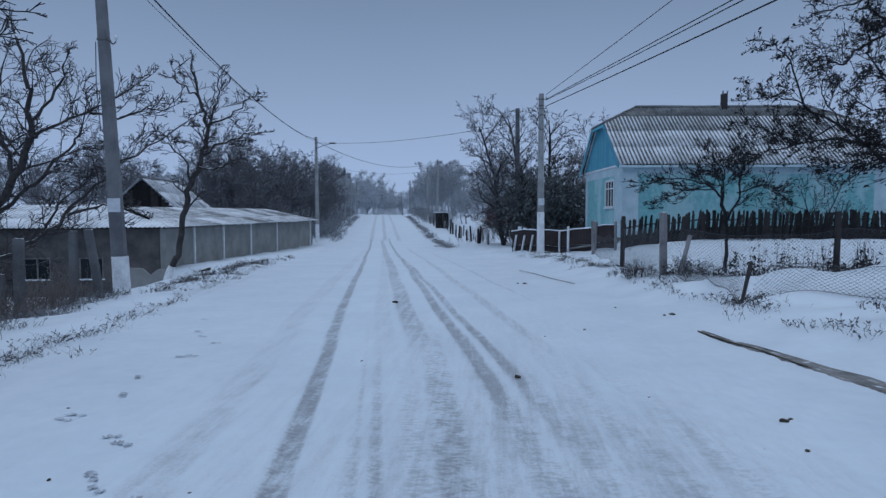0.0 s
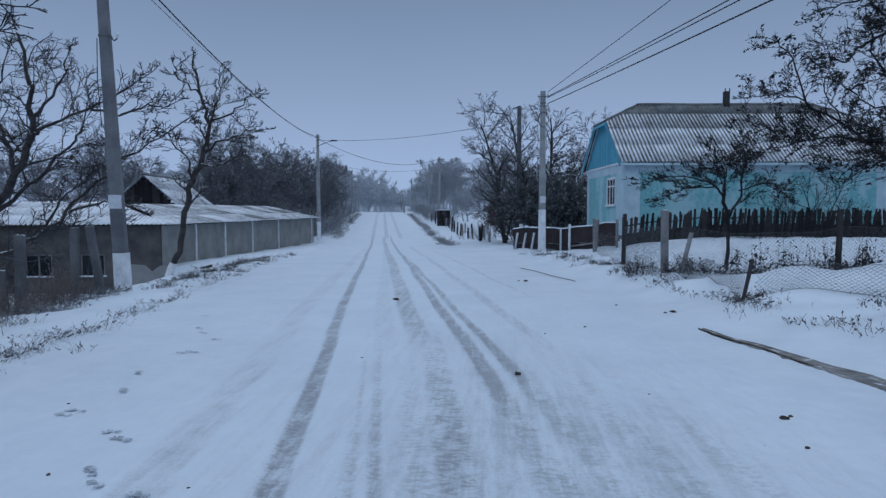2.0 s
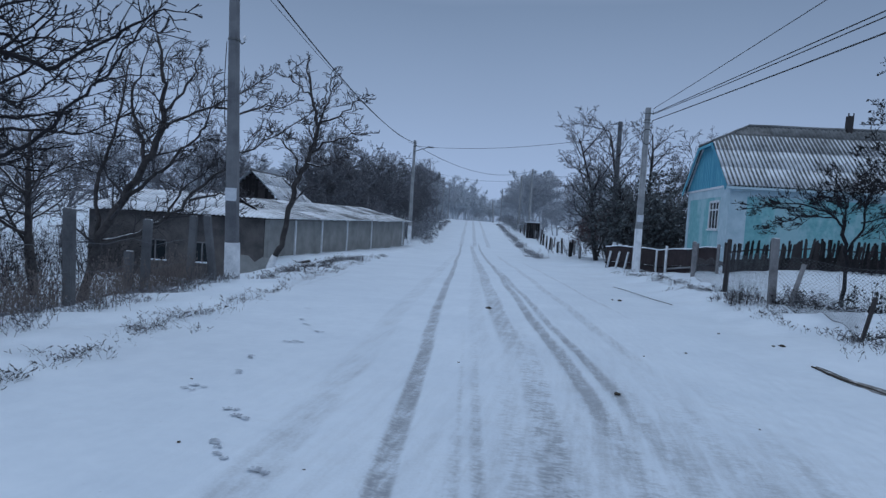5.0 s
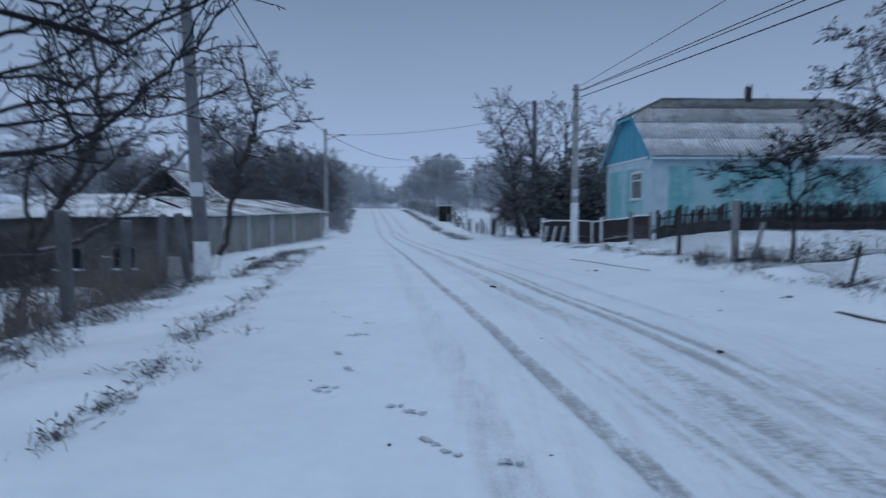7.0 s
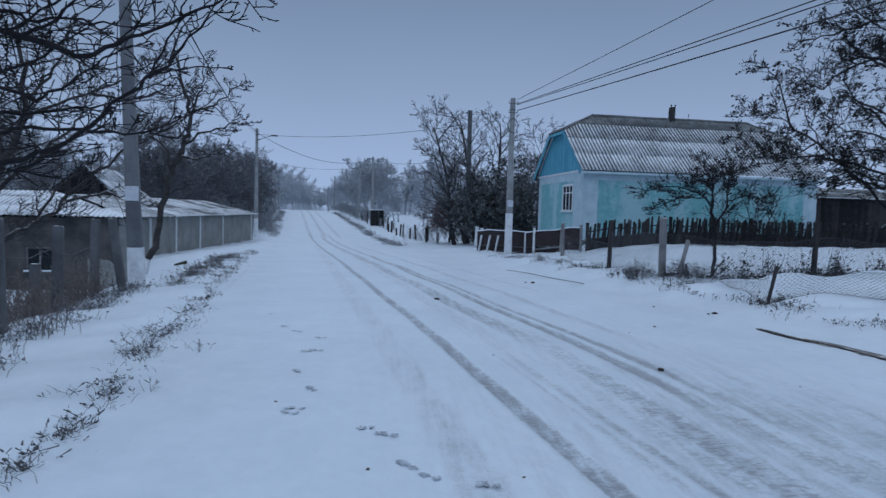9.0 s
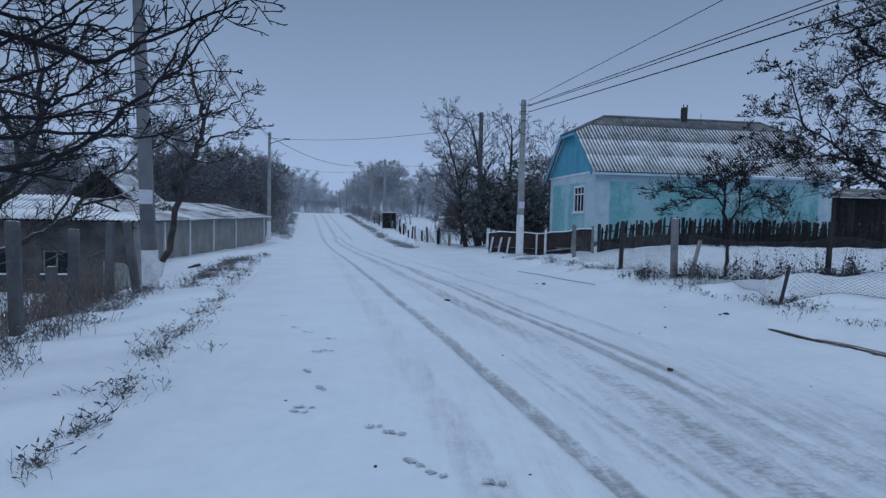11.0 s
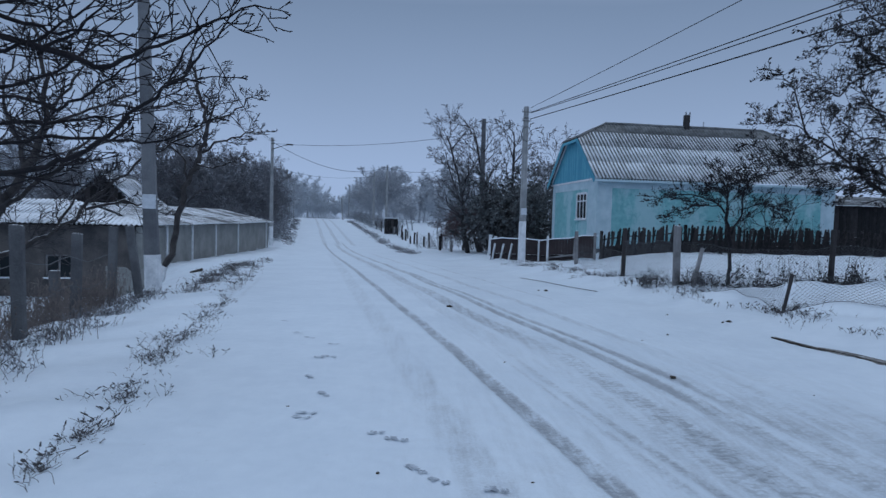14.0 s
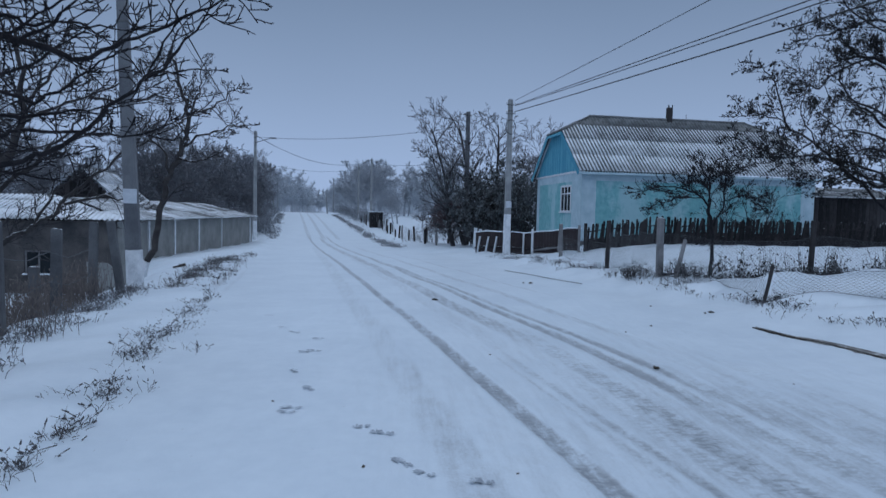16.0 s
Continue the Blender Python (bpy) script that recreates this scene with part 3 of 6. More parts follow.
# near tree whose boughs hang over the verge
FRUIT = dict(shake=0.02, rise=0.15, bare=0.12, crook=0.19, step=0.16, limbs=1, kids=(4, 5, 4), ratio=(0.4, 0.7), spread=(0.5, 1.2), lift=0.04)
NX, NY_ = -8.3, 4.5
limbed_tree(place_xy(NX, NY_, -0.3), 11, [
    (0.20, 0.13, 0.3, 1.0, [(NX, NY_, -1.4), (NX + 0.05, NY_, 0.6), (NX + 0.2, NY_, 2.0), (NX + 0.1, NY_ + 0.2, 3.6)]),
    (0.031, 0.0075, 3.4, 0.61, [(-8.2, 4.6, 2.9), (-7.0, 4.8, 3.25), (-5.4, 4.9, 2.93), (-5.0, 4.88, 2.82), (-4.65, 4.86, 2.97), (-4.2, 4.84, 3.14), (-3.8, 4.82, 3.33)]),
    (0.022, 0.0060, 3.7, 0.55, [(-8.1, 4.5, 2.2), (-7.0, 4.8, 2.55), (-5.65, 4.9, 2.56), (-5.36, 4.88, 2.48), (-5.08, 4.87, 2.61), (-4.72, 4.86, 2.86)]),
    (0.029, 0.0075, 2.8, 0.55, [(-8.1, 4.5, 1.6), (-7.0, 4.8, 1.85), (-5.72, 4.87, 1.96), (-5.25, 4.85, 2.08), (-4.94, 4.84, 2.3), (-4.56, 4.83, 2.6), (-4.3, 4.83, 2.85), (-4.04, 4.83, 3.16)]),
    (0.022, 0.0053, 3.4, 0.55, [(-8.1, 4.6, 1.9), (-6.8, 4.9, 2.15), (-5.73, 4.89, 2.2), (-5.38, 4.87, 2.26), (-4.99, 4.84, 2.25), (-4.59, 4.81, 2.24), (-4.29, 4.8, 2.33)]),
    (0.017, 0.0060, 3.1, 0.50, [(-5.5, 4.9, 2.9), (-5.2, 4.9, 3.09), (-4.95, 4.9, 3.4)]),
    (0.011, 0.0045, 2.5, 0.28, [(-4.48, 4.83, 2.66), (-4.3, 4.84, 3.05), (-4.16, 4.85, 3.36)]),
    (0.008, 0.0037, 1.9, 0.22, [(-4.42, 4.83, 2.7), (-4.2, 4.81, 2.75), (-3.95, 4.8, 2.76)]),
    (0.025, 0.0060, 3.7, 0.61, [(-8.2, 4.4, 3.2), (-6.8, 4.7, 3.3), (-5.75, 4.9, 3.19), (-5.4, 4.9, 3.09), (-5.1, 4.9, 3.1), (-4.75, 4.87, 3.06)]),
    (0.022, 0.0060, 3.1, 0.61, [(-8.2, 4.4, 2.6), (-7.0, 4.6, 2.9), (-5.9, 4.8, 3.3), (-5.2, 4.9, 3.7)]),
    (0.022, 0.0060, 2.8, 0.50, [(-8.2, 4.6, 1.5), (-7.2, 4.9, 1.6), (-6.2, 5.0, 1.75), (-5.4, 5.0, 2.0)]),
    (0.030, 0.008, 4.0, 0.55, [(-8.1, 4.5, 2.4), (-6.8, 4.7, 2.75), (-6.0, 4.85, 2.85), (-5.5, 4.9, 3.0), (-5.1, 4.9, 3.3)]),
    (0.028, 0.008, 4.0, 0.50, [(-8.1, 4.5, 2.9), (-6.8, 4.6, 3.0), (-6.0, 4.7, 3.2), (-5.5, 4.7, 3.25), (-5.0, 4.7, 3.5)]),
    (0.028, 0.008, 4.2, 0.50, [(-8.1, 4.6, 2.0), (-6.9, 4.9, 2.4), (-6.1, 5.0, 2.6), (-5.5, 5.0, 2.75), (-5.2, 5.0, 2.95)]),
    (0.028, 0.007, 4.2, 0.50, [(-8.1, 4.6, 1.7), (-6.9, 5.0, 2.0), (-6.0, 5.1, 2.35), (-5.4, 5.1, 2.4), (-4.9, 5.1, 2.5)]),
    (0.028, 0.008, 4.0, 0.50, [(-8.1, 4.5, 3.1), (-6.9, 4.5, 3.35), (-6.0, 4.55, 3.4), (-5.3, 4.6, 3.3), (-4.9, 4.6, 3.35)]),
], {**FRUIT, "least": 0.0048, "kids": (3, 3, 2), "crook": 0.14, "shake": 0.012}, "old bare walnut tree with long boughs over the verge", "yard trees", depth=3, twig=M_BOUGH, bark=M_BOUGH)

# snow-laden fruit trees in the low yard
limbed_tree(place_xy(-13.0, 14.4, -0.1), 23, [
    (0.128, 0.028, 2.3, 1.42, [(-13.0, 14.4, -1.9), (-12.6, 14.5, 0.2), (-11.95, 14.7, 1.66), (-11.41, 14.8, 2.63), (-11.1, 14.9, 3.46), (-11.0, 14.9, 4.3), (-11.15, 15.0, 5.1), (-11.4, 15.0, 6.1)]),
    (0.049, 0.013, 3.8, 1.04, [(-11.1, 14.87, 3.46), (-10.7, 14.9, 3.77), (-9.9, 15.0, 4.09), (-9.2, 15.1, 4.44), (-8.3, 15.2, 5.0)]),
    (0.056, 0.016, 3.2, 1.14, [(-11.95, 14.7, 1.66), (-11.1, 14.8, 2.29), (-10.45, 14.9, 2.98), (-9.97, 15.0, 3.54), (-9.7, 15.0, 4.2)]),
    (0.064, 0.013, 3.5, 1.04, [(-12.8, 14.5, 0.3), (-11.5, 14.7, 0.86), (-10.8, 14.74, 1.12), (-10.16, 14.8, 1.67), (-9.2, 14.95, 2.61), (-8.4, 15.05, 3.17), (-7.2, 15.2, 4.0)]),
    (0.038, 0.013, 3.5, 0.85, [(-10.8, 14.75, 1.15), (-10.5, 14.8, 1.78), (-9.75, 14.9, 2.43)]),
    (0.045, 0.014, 3.8, 1.04, [(-11.0, 14.9, 4.0), (-10.46, 15.0, 4.7), (-10.2, 15.1, 5.5)]),
    (0.053, 0.014, 3.5, 1.14, [(-11.41, 14.8, 2.63), (-11.83, 14.8, 3.6), (-11.9, 14.9, 4.7), (-11.7, 15.0, 5.5)]),
    (0.060, 0.016, 3.2, 1.23, [(-12.6, 14.5, 0.6), (-12.7, 14.7, 2.2), (-12.25, 14.8, 3.74), (-12.1, 14.9, 5.4)]),
    (0.038, 0.012, 3.8, 0.95, [(-9.6, 15.0, 4.2), (-8.9, 15.0, 4.1), (-8.2, 15.1, 4.25), (-7.6, 15.1, 4.3)]),
    (0.038, 0.012, 4.1, 0.85, [(-10.1, 14.8, 1.7), (-9.2, 14.9, 1.95), (-8.5, 15.0, 1.7)]),
], {**FRUIT, "least": 0.0075, "shake": 0.045, "step": 0.3, "rise": 0.2}, "bare fruit tree with snow along its crooked limbs", "yard trees", depth=3)
tree(place_xy(-16.5, 16.5), 29, [((0.1, 0.0, 1), 5.2, 0.15, (0, 0, 0)), ((-0.5, 0.2, 1), 4.6, 0.12, (0, 0, 0.3))],
     dict(kids=(8, 6, 5, 4)), "bare fruit tree with snow along its limbs", "yard trees")
limbed_tree(place_xy(-10.65, 20.6, -0.1), 37, [
    (0.128, 0.040, 1.3, 1.23, [(-10.7, 20.6, -1.2), (-10.6, 20.7, -0.2), (-10.3, 20.75, 0.35), (-10.16, 20.85, 1.67), (-9.84, 20.95, 2.72), (-9.47, 21.0, 3.68), (-9.32, 21.1, 4.64), (-9.6, 21.1, 5.6), (-9.9, 21.2, 6.6)]),
    (0.045, 0.014, 3.2, 1.04, [(-9.32, 21.1, 4.64), (-8.6, 21.2, 5.05), (-8.0, 21.3, 5.6)]),
    (0.045, 0.014, 3.2, 1.04, [(-9.47, 21.0, 3.68), (-8.55, 21.1, 4.26), (-7.6, 21.2, 4.46)]),
    (0.041, 0.014, 3.2, 1.04, [(-9.32, 21.1, 4.64), (-9.05, 21.2, 5.5), (-8.95, 21.2, 6.27)]),
    (0.045, 0.014, 2.9, 1.04, [(-9.84, 20.9, 2.72), (-10.27, 21.0, 3.78), (-11.0, 21.0, 4.25)]),
    (0.038, 0.013, 3.2, 0.85, [(-9.6, 21.1, 5.6), (-10.2, 21.1, 6.08), (-10.5, 21.1, 6.6)]),
    (0.038, 0.013, 2.9, 0.85, [(-9.6, 20.95, 3.3), (-8.8, 20.6, 3.2), (-8.1, 20.4, 3.5)]),
    (0.041, 0.013, 2.9, 0.95, [(-9.4, 21.0, 4.2), (-9.7, 21.8, 4.9), (-9.3, 22.4, 5.6)]),
], {**FRUIT, "least": 0.009, "shake": 0.05, "step": 0.35, "bare": 0.35}, "bare fruit tree with a whitewashed foot beside the wall", "yard trees", depth=3, whitewash=0.75)
# right-hand side
limbed_tree(place_xy(6.24, 16.6), 41, [
    (0.045, 0.0480, 0.5, 0.42, [(6.24, 16.6, -0.3), (6.2, 16.6, 0.6), (6.24, 16.68, 1.29), (6.12, 16.7, 2.09)]),
    (0.027, 0.0096, 8.5, 0.68, [(6.12, 16.7, 2.05), (5.7, 16.7, 2.42), (4.9, 16.65, 2.59), (4.05, 16.6, 2.41)]),
    (0.029, 0.0112, 7.6, 0.73, [(6.24, 16.65, 1.5), (6.58, 16.75, 2.23), (6.58, 16.8, 2.74), (7.2, 16.9, 3.2)]),
    (0.024, 0.0096, 7.6, 0.73, [(6.12, 16.7, 2.05), (6.14, 16.8, 2.74), (5.7, 16.8, 3.35)]),
    (0.019, 0.0096, 8.5, 0.63, [(6.5, 16.75, 2.2), (7.27, 16.8, 2.38), (7.7, 16.85, 2.1)]),
    (0.019, 0.0080, 8.5, 0.63, [(5.9, 16.7, 2.3), (5.1, 16.6, 2.25), (4.4, 16.5, 1.95)]),
    (0.019, 0.0080, 7.6, 0.63, [(6.14, 16.75, 2.5), (6.4, 17.2, 2.9), (6.7, 17.6, 3.3)]),
    (0.019, 0.0080, 7.6, 0.63, [(6.12, 16.7, 2.1), (5.8, 16.2, 2.5), (5.4, 15.9, 2.7)]),
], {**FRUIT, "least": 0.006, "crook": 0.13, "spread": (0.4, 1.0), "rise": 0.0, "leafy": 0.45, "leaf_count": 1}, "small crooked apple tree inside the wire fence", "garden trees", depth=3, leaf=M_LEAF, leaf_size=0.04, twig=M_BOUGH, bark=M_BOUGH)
limbed_tree(place_xy(11.2, 15.7), 43, [
    (0.204, 0.0960, 0.5, 1.05, [(11.2, 15.7, -0.3), (11.1, 15.7, 1.6), (11.2, 15.8, 3.4), (11.5, 16.0, 5.6), (11.6, 16.0, 7.4)]),
    (0.045, 0.0096, 5.1, 0.89, [(11.15, 15.7, 1.8), (10.3, 15.8, 2.3), (8.46, 15.8, 3.81), (7.65, 15.8, 4.27), (7.27, 15.8, 5.34), (6.77, 15.8, 5.77)]),
    (0.021, 0.0080, 6.8, 0.84, [(8.46, 15.8, 3.81), (7.5, 15.7, 3.47), (6.2, 15.6, 3.8)]),
    (0.037, 0.0096, 6.1, 0.95, [(11.15, 15.7, 2.6), (10.3, 15.9, 3.08), (8.73, 15.8, 3.41), (7.4, 15.7, 3.27), (6.2, 15.6, 3.0)]),
    (0.042, 0.0112, 5.8, 0.95, [(11.3, 15.8, 5.6), (10.3, 16.1, 6.15), (9.04, 15.95, 5.64), (8.5, 15.9, 5.2), (8.0, 15.9, 5.4)]),
    (0.042, 0.0112, 5.8, 0.95, [(11.5, 15.9, 6.6), (10.3, 16.1, 7.1), (8.84, 16.0, 6.68), (7.8, 15.9, 6.41)]),
    (0.019, 0.0080, 7.6, 0.73, [(7.65, 15.8, 4.27), (7.0, 15.7, 4.47), (6.4, 15.7, 4.4)]),
    (0.037, 0.0112, 6.1, 0.95, [(11.2, 15.7, 3.4), (10.3, 15.9, 4.02), (9.26, 15.9, 4.15), (8.7, 15.9, 4.54)]),
    (0.019, 0.0080, 5.9, 0.63, [(8.46, 15.8, 3.81), (8.05, 15.8, 4.54), (8.2, 15.9, 5.08)]),
    (0.037, 0.0112, 5.8, 0.95, [(11.3, 15.8, 4.2), (10.3, 16.0, 4.68), (9.25, 15.9, 5.2), (9.04, 16.0, 6.42)]),
    (0.032, 0.0112, 6.1, 0.95, [(11.1, 15.7, 2.2), (10.0, 15.6, 2.9), (9.0, 15.5, 3.0), (8.2, 15.4, 2.7)]),
    (0.032, 0.0112, 5.8, 0.95, [(11.5, 15.9, 6.0), (10.4, 15.8, 6.7), (9.4, 15.7, 7.1), (8.9, 15.7, 7.6)]),
    (0.05, 0.012, 5.0, 0.85, [(11.2, 15.7, 3.0), (10.3, 15.5, 3.5), (9.6, 15.4, 3.6), (9.0, 15.4, 3.4)]),
    (0.05, 0.012, 5.0, 0.85, [(11.3, 15.8, 5.0), (10.4, 15.6, 5.5), (9.7, 15.5, 5.9), (9.2, 15.5, 6.0)]),
    (0.05, 0.012, 5.0, 0.85, [(11.3, 15.8, 5.8), (10.3, 15.9, 6.0), (9.5, 16.0, 6.3), (8.9, 16.0, 6.9)]),
    (0.05, 0.012, 5.0, 0.80, [(11.2, 15.7, 2.4), (10.4, 15.9, 2.7), (9.7, 16.1, 2.9), (9.1, 16.2, 2.6)]),
    (0.05, 0.012, 5.0, 0.80, [(11.2, 15.7, 3.9), (10.4, 15.7, 4.2), (9.8, 15.6, 4.6), (9.3, 15.6, 4.9)]),
    (0.04, 0.010, 5.0, 0.75, [(9.7, 15.85, 2.8), (8.9, 15.6, 3.3), (8.2, 15.5, 3.4), (7.6, 15.5, 3.2)]),
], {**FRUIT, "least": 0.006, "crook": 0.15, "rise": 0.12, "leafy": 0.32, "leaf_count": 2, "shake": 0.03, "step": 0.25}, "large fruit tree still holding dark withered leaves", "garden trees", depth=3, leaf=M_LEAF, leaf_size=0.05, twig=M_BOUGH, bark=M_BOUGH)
tree(place_xy(1.4, 43.0), 47, [((-0.15, 0, 1), 8.2, 0.17, (0, 0, 0)), ((0.0, 0.1, 1), 9.3, 0.2, (1.6, 0.5, 0)), ((0.2, 0.1, 1), 8.8, 0.17, (2.8, 1, 0)), ((-0.3, 0.1, 1), 7.2, 0.13, (0.8, 0.5, 0))],
     dict(kids=(13, 7, 5, 4), ratio=(0.32, 0.52), bare=0.2, step=0.5, least=0.010, crook=0.2), "tall bare tree beside the side lane", "roadside trees", twig=M_TWIG_MID, bark=M_TWIG)

# ---------------------------------------------------------------- poles and cables
def tapered_box(w0, w1, h, name, mat, z0=0.0, lean=(0, 0), bevel=0.18):
    """A concrete post of square section with cut corners, narrowing upwards."""
    v, f = [], []
    n = 7
    for i in range(n):
        t = i / (n - 1)
        r = (w0 + (w1 - w0) * t) / 2
        c = r * (1 - bevel * 2)
        ring = [(r, -c), (r, c), (c, r), (-c, r), (-r, c), (-r, -c), (-c, -r), (c, -r)]
        v += [(x + lean[0] * t, y + lean[1] * t, z0 + h * t) for x, y in ring]
    for i in range(n - 1):
        for k in range(8):
            a, b = i * 8 + k, i * 8 + (k + 1) % 8
            f.append((a, b, b + 8, a + 8))
    f.append(tuple((n - 1) * 8 + k for k in range(8)))
    f.append(tuple(reversed(range(8))))
    return mesh_of(name, v, f, mat)


def rod(name, pts, r, mat, sides=6):
    t = Tubes()
    t.add([Vector(p) for p in pts], [r] * len(pts), sides)
    return t.mesh(name, mat)


def insulator_mesh():
    t = Tubes()
    t.add([Vector((0, 0, z)) for z in (0, 0.03, 0.05, 0.09, 0.12, 0.14)], [0.012, 0.012, 0.035, 0.04, 0.03, 0.015], 8)
    return t.mesh("insulator", M_WHITEWASH)


INSULATOR = insulator_mesh()


def power_pole(place, h, w0, w1, white, label, turn=0.0, arms=((0.0, 0.0),), lean=(0, 0), mat=None, notice=0.0, group="power poles"):
    root = base("power_pole", place, label, "pole", group, turn=turn)
    part("post", tapered_box(w0, w1, h + 0.4, "post", mat or M_CONCRETE, -0.4, lean), root)
    if white:
        part("white_band", tapered_box(w0 + 0.012, w0 + 0.012 - (w0 - w1) * white / h, white + 0.3, "white_band", M_WHITEWASH, -0.3, (lean[0] * white / h, lean[1] * white / h)), root, "whitewashed foot of the pole")
    if notice:
        r = w0 / 2
        r, lx = r * 0.9, lean[0] * notice / h
        part("notice", box_mesh("notice", lx - r * 0.95, lx + r * 0.95, -w0 / 2 - 0.004, -w0 / 2 + 0.05, notice - 0.15, notice + 0.15, M_PAPER, 0.004), root, "pale paper notice wrapped on the pole")
    for dz, side in arms:
        part("bracket", rod("bracket", [(lean[0] - 0.22, -w1 / 2, h - 0.25 - dz), (lean[0] + 0.22, -w1 / 2, h - 0.25 - dz)], 0.018, M_STEEL), root)
        for x in (-0.2, 0.2):
            part("insulator", INSULATOR, root, m=Matrix.Translation((x + lean[0], -w1 / 2, h - 0.25 - dz)))
    part("strap", tapered_box(w1 + 0.03, w1 + 0.03, 0.05, "strap", M_STEEL, h - 0.55), root, m=Matrix.Translation((lean[0] * (h - 0.5) / h, 0, 0)))
    return root


def cable(a, b, sag, r, label="black overhead cable slung between poles", n=22):
    a, b = Vector(a), Vector(b)
    pts = [a.lerp(b, i / n) - Vector((0, 0, sag * 4 * (i / n) * (1 - i / n))) for i in range(n + 1)]
    t = Tubes()
    t.add(pts, [r] * (n + 1), 5)
    return tagged(new("overhead_cable", t.mesh("overhead_cable", M_WIRE)), label, "cable", "overhead cables")


POLE_L1, POLE_L2 = Vector((-7.98, 13.44, floor_z(-7.98, 13.44))), Vector((-14.6, 55.0, floor_z(-14.6, 55.0)))
POLE_R1 = Vector((2.55, 28.45, floor_z(2.55, 28.45)))
left_pole = power_pole(POLE_L1, 7.7, 0.30, 0.18, 0.88, "grey concrete power pole with a whitewashed foot and a notice", 8, lean=(-0.30, 0), mat=M_CONCRETE_MID, notice=2.0)
part("wire_tie", tapered_box(0.245, 0.24, 0.04, "wire_tie", M_STEEL, 5.55, (0, 0)), left_pole, m=Matrix.Translation((-0.22, 0, 0)))
part("hook", rod("hook", [(-0.1, -0.1, 5.55), (0.02, -0.12, 5.45), (0.08, -0.12, 5.5)], 0.018, M_STEEL), left_pole)
part("insulator", INSULATOR, left_pole, m=Matrix.Translation((0.08, -0.12, 5.5)))
part("service_wire", rod("service_wire", [(-0.35, -0.1, 5.5), (-0.36, -0.12, 4.6), (-0.29, -0.14, 3.6)], 0.01, M_WIRE), left_pole)
right_pole = power_pole(POLE_R1, 7.1, 0.30, 0.2, 1.9, "concrete power pole with a whitewashed foot beside the gate", 8, arms=((0.0, 0), (0.4, 0)), notice=2.35)
ring = Tubes()
ring.add([Vector((0.22 * math.cos(a * math.pi / 10) + 0.02 * math.sin(a * 2.3), -0.13, 5.85 + 0.33 * math.sin(a * math.pi / 10))) for a in range(21)], [0.014] * 21, 5)
part("cable_coil", ring.mesh("cable_coil", M_WIRE), right_pole, "coil of spare black cable")
far_left = power_pole(POLE_L2, 9.2, 0.34, 0.22, 1.6, "concrete power pole with a lamp arm at the wall's end", 8)
part("lamp_arm", rod("lamp_arm", [(0, -0.1, 8.2), (0.7, -0.3, 8.45), (1.3, -0.5, 8.6)], 0.03, M_STEEL), far_left)
part("lamp_head", box_mesh("lamp_head", 1.2, 1.75, -0.62, -0.42, 8.56, 8.68, M_STEEL, 0.03), far_left)
FAR_POLES = []
for u, v, h, lean, white in ((80, 6.8, 8.5, 0, 1.2), (92, 6.4, 8.0, 0, 1.0), (104, -6.2, 8.5, 0, 1.2), (128, -6.4, 8.5, 0, 1.0), (132, 4.2, 4.6, -0.4, 0.0), (160, -6.3, 8.5, 0, 0.0), (152, 6.6, 8.0, 0, 0.0)):
    p = at(u, v)
    FAR_POLES.append(p + Vector((0, 0, h)))
    power_pole(p, h, 0.32, 0.22, white, "distant concrete power pole beside the road", 8, lean=(lean, 0))
lane_pole = Vector((2.35, 44.0, floor_z(2.35, 44.0)))
power_pole(lane_pole, 9.3, 0.36, 0.26, 0.0, "grey concrete pole standing among bare trees", 8, mat=M_CONCRETE_MID)
BEHIND_R, BEHIND_L = at(-14, 6.8), at(-24, -6.1)
power_pole(BEHIND_R, 7.6, 0.30, 0.2, 1.2, "concrete power pole with a whitewashed foot", 8)
power_pole(BEHIND_L, 7.7, 0.30, 0.2, 1.2, "concrete power pole with a whitewashed foot", 8)

top_l1, top_l2, top_r1 = POLE_L1 + Vector((-0.05, -0.1, 7.45)), POLE_L2 + Vector((0, -0.1, 9.0)), POLE_R1 + Vector((0, -0.1, 6.95))
cable(top_l2, top_l1, 0.75, 0.022)
cable(top_l2 + Vector((-0.2, 0, -0.1)), top_l1 + Vector((-0.35, 0, 0.1)), 0.55, 0.009)
cable(top_l1, BEHIND_L + Vector((0, 0, 7.4)), 0.5, 0.022)
for dz, dz2, r, sag in ((0.1, 7.45, 0.011, 0.1), (-0.1, 5.1, 0.014, 0.05), (-0.14, 4.98, 0.014, 0.1), (-0.4, 4.6, 0.018, 0.1)):
    cable(top_r1 + Vector((0.2, 0, dz)), Vector((BEHIND_R.x, BEHIND_R.y, dz2)), sag, r)
cable(top_l2 + Vector((0.1, 0, -0.3)), lane_pole + Vector((0, 0, 8.4)), 0.5, 0.014)
cable(top_l2 + Vector((0.1, 0, -0.2)), FAR_POLES[0] - Vector((0, 0, 0.2)), 1.4, 0.02)
cable(top_l2 + Vector((0, 0, -1.0)), FAR_POLES[2] - Vector((0, 0, 0.4)), 0.8, 0.012)
cable(FAR_POLES[0] - Vector((0, 0, 0.3)), lane_pole + Vector((0, 0, 6.2)), 0.6, 0.014)
cable(FAR_POLES[2] - Vector((0, 0, 0.3)), FAR_POLES[1] - Vector((0, 0, 0.6)), 0.6, 0.014)
cable(FAR_POLES[2] - Vector((0, 0, 0.3)), FAR_POLES[3] - Vector((0, 0, 0.3)), 0.6, 0.014)


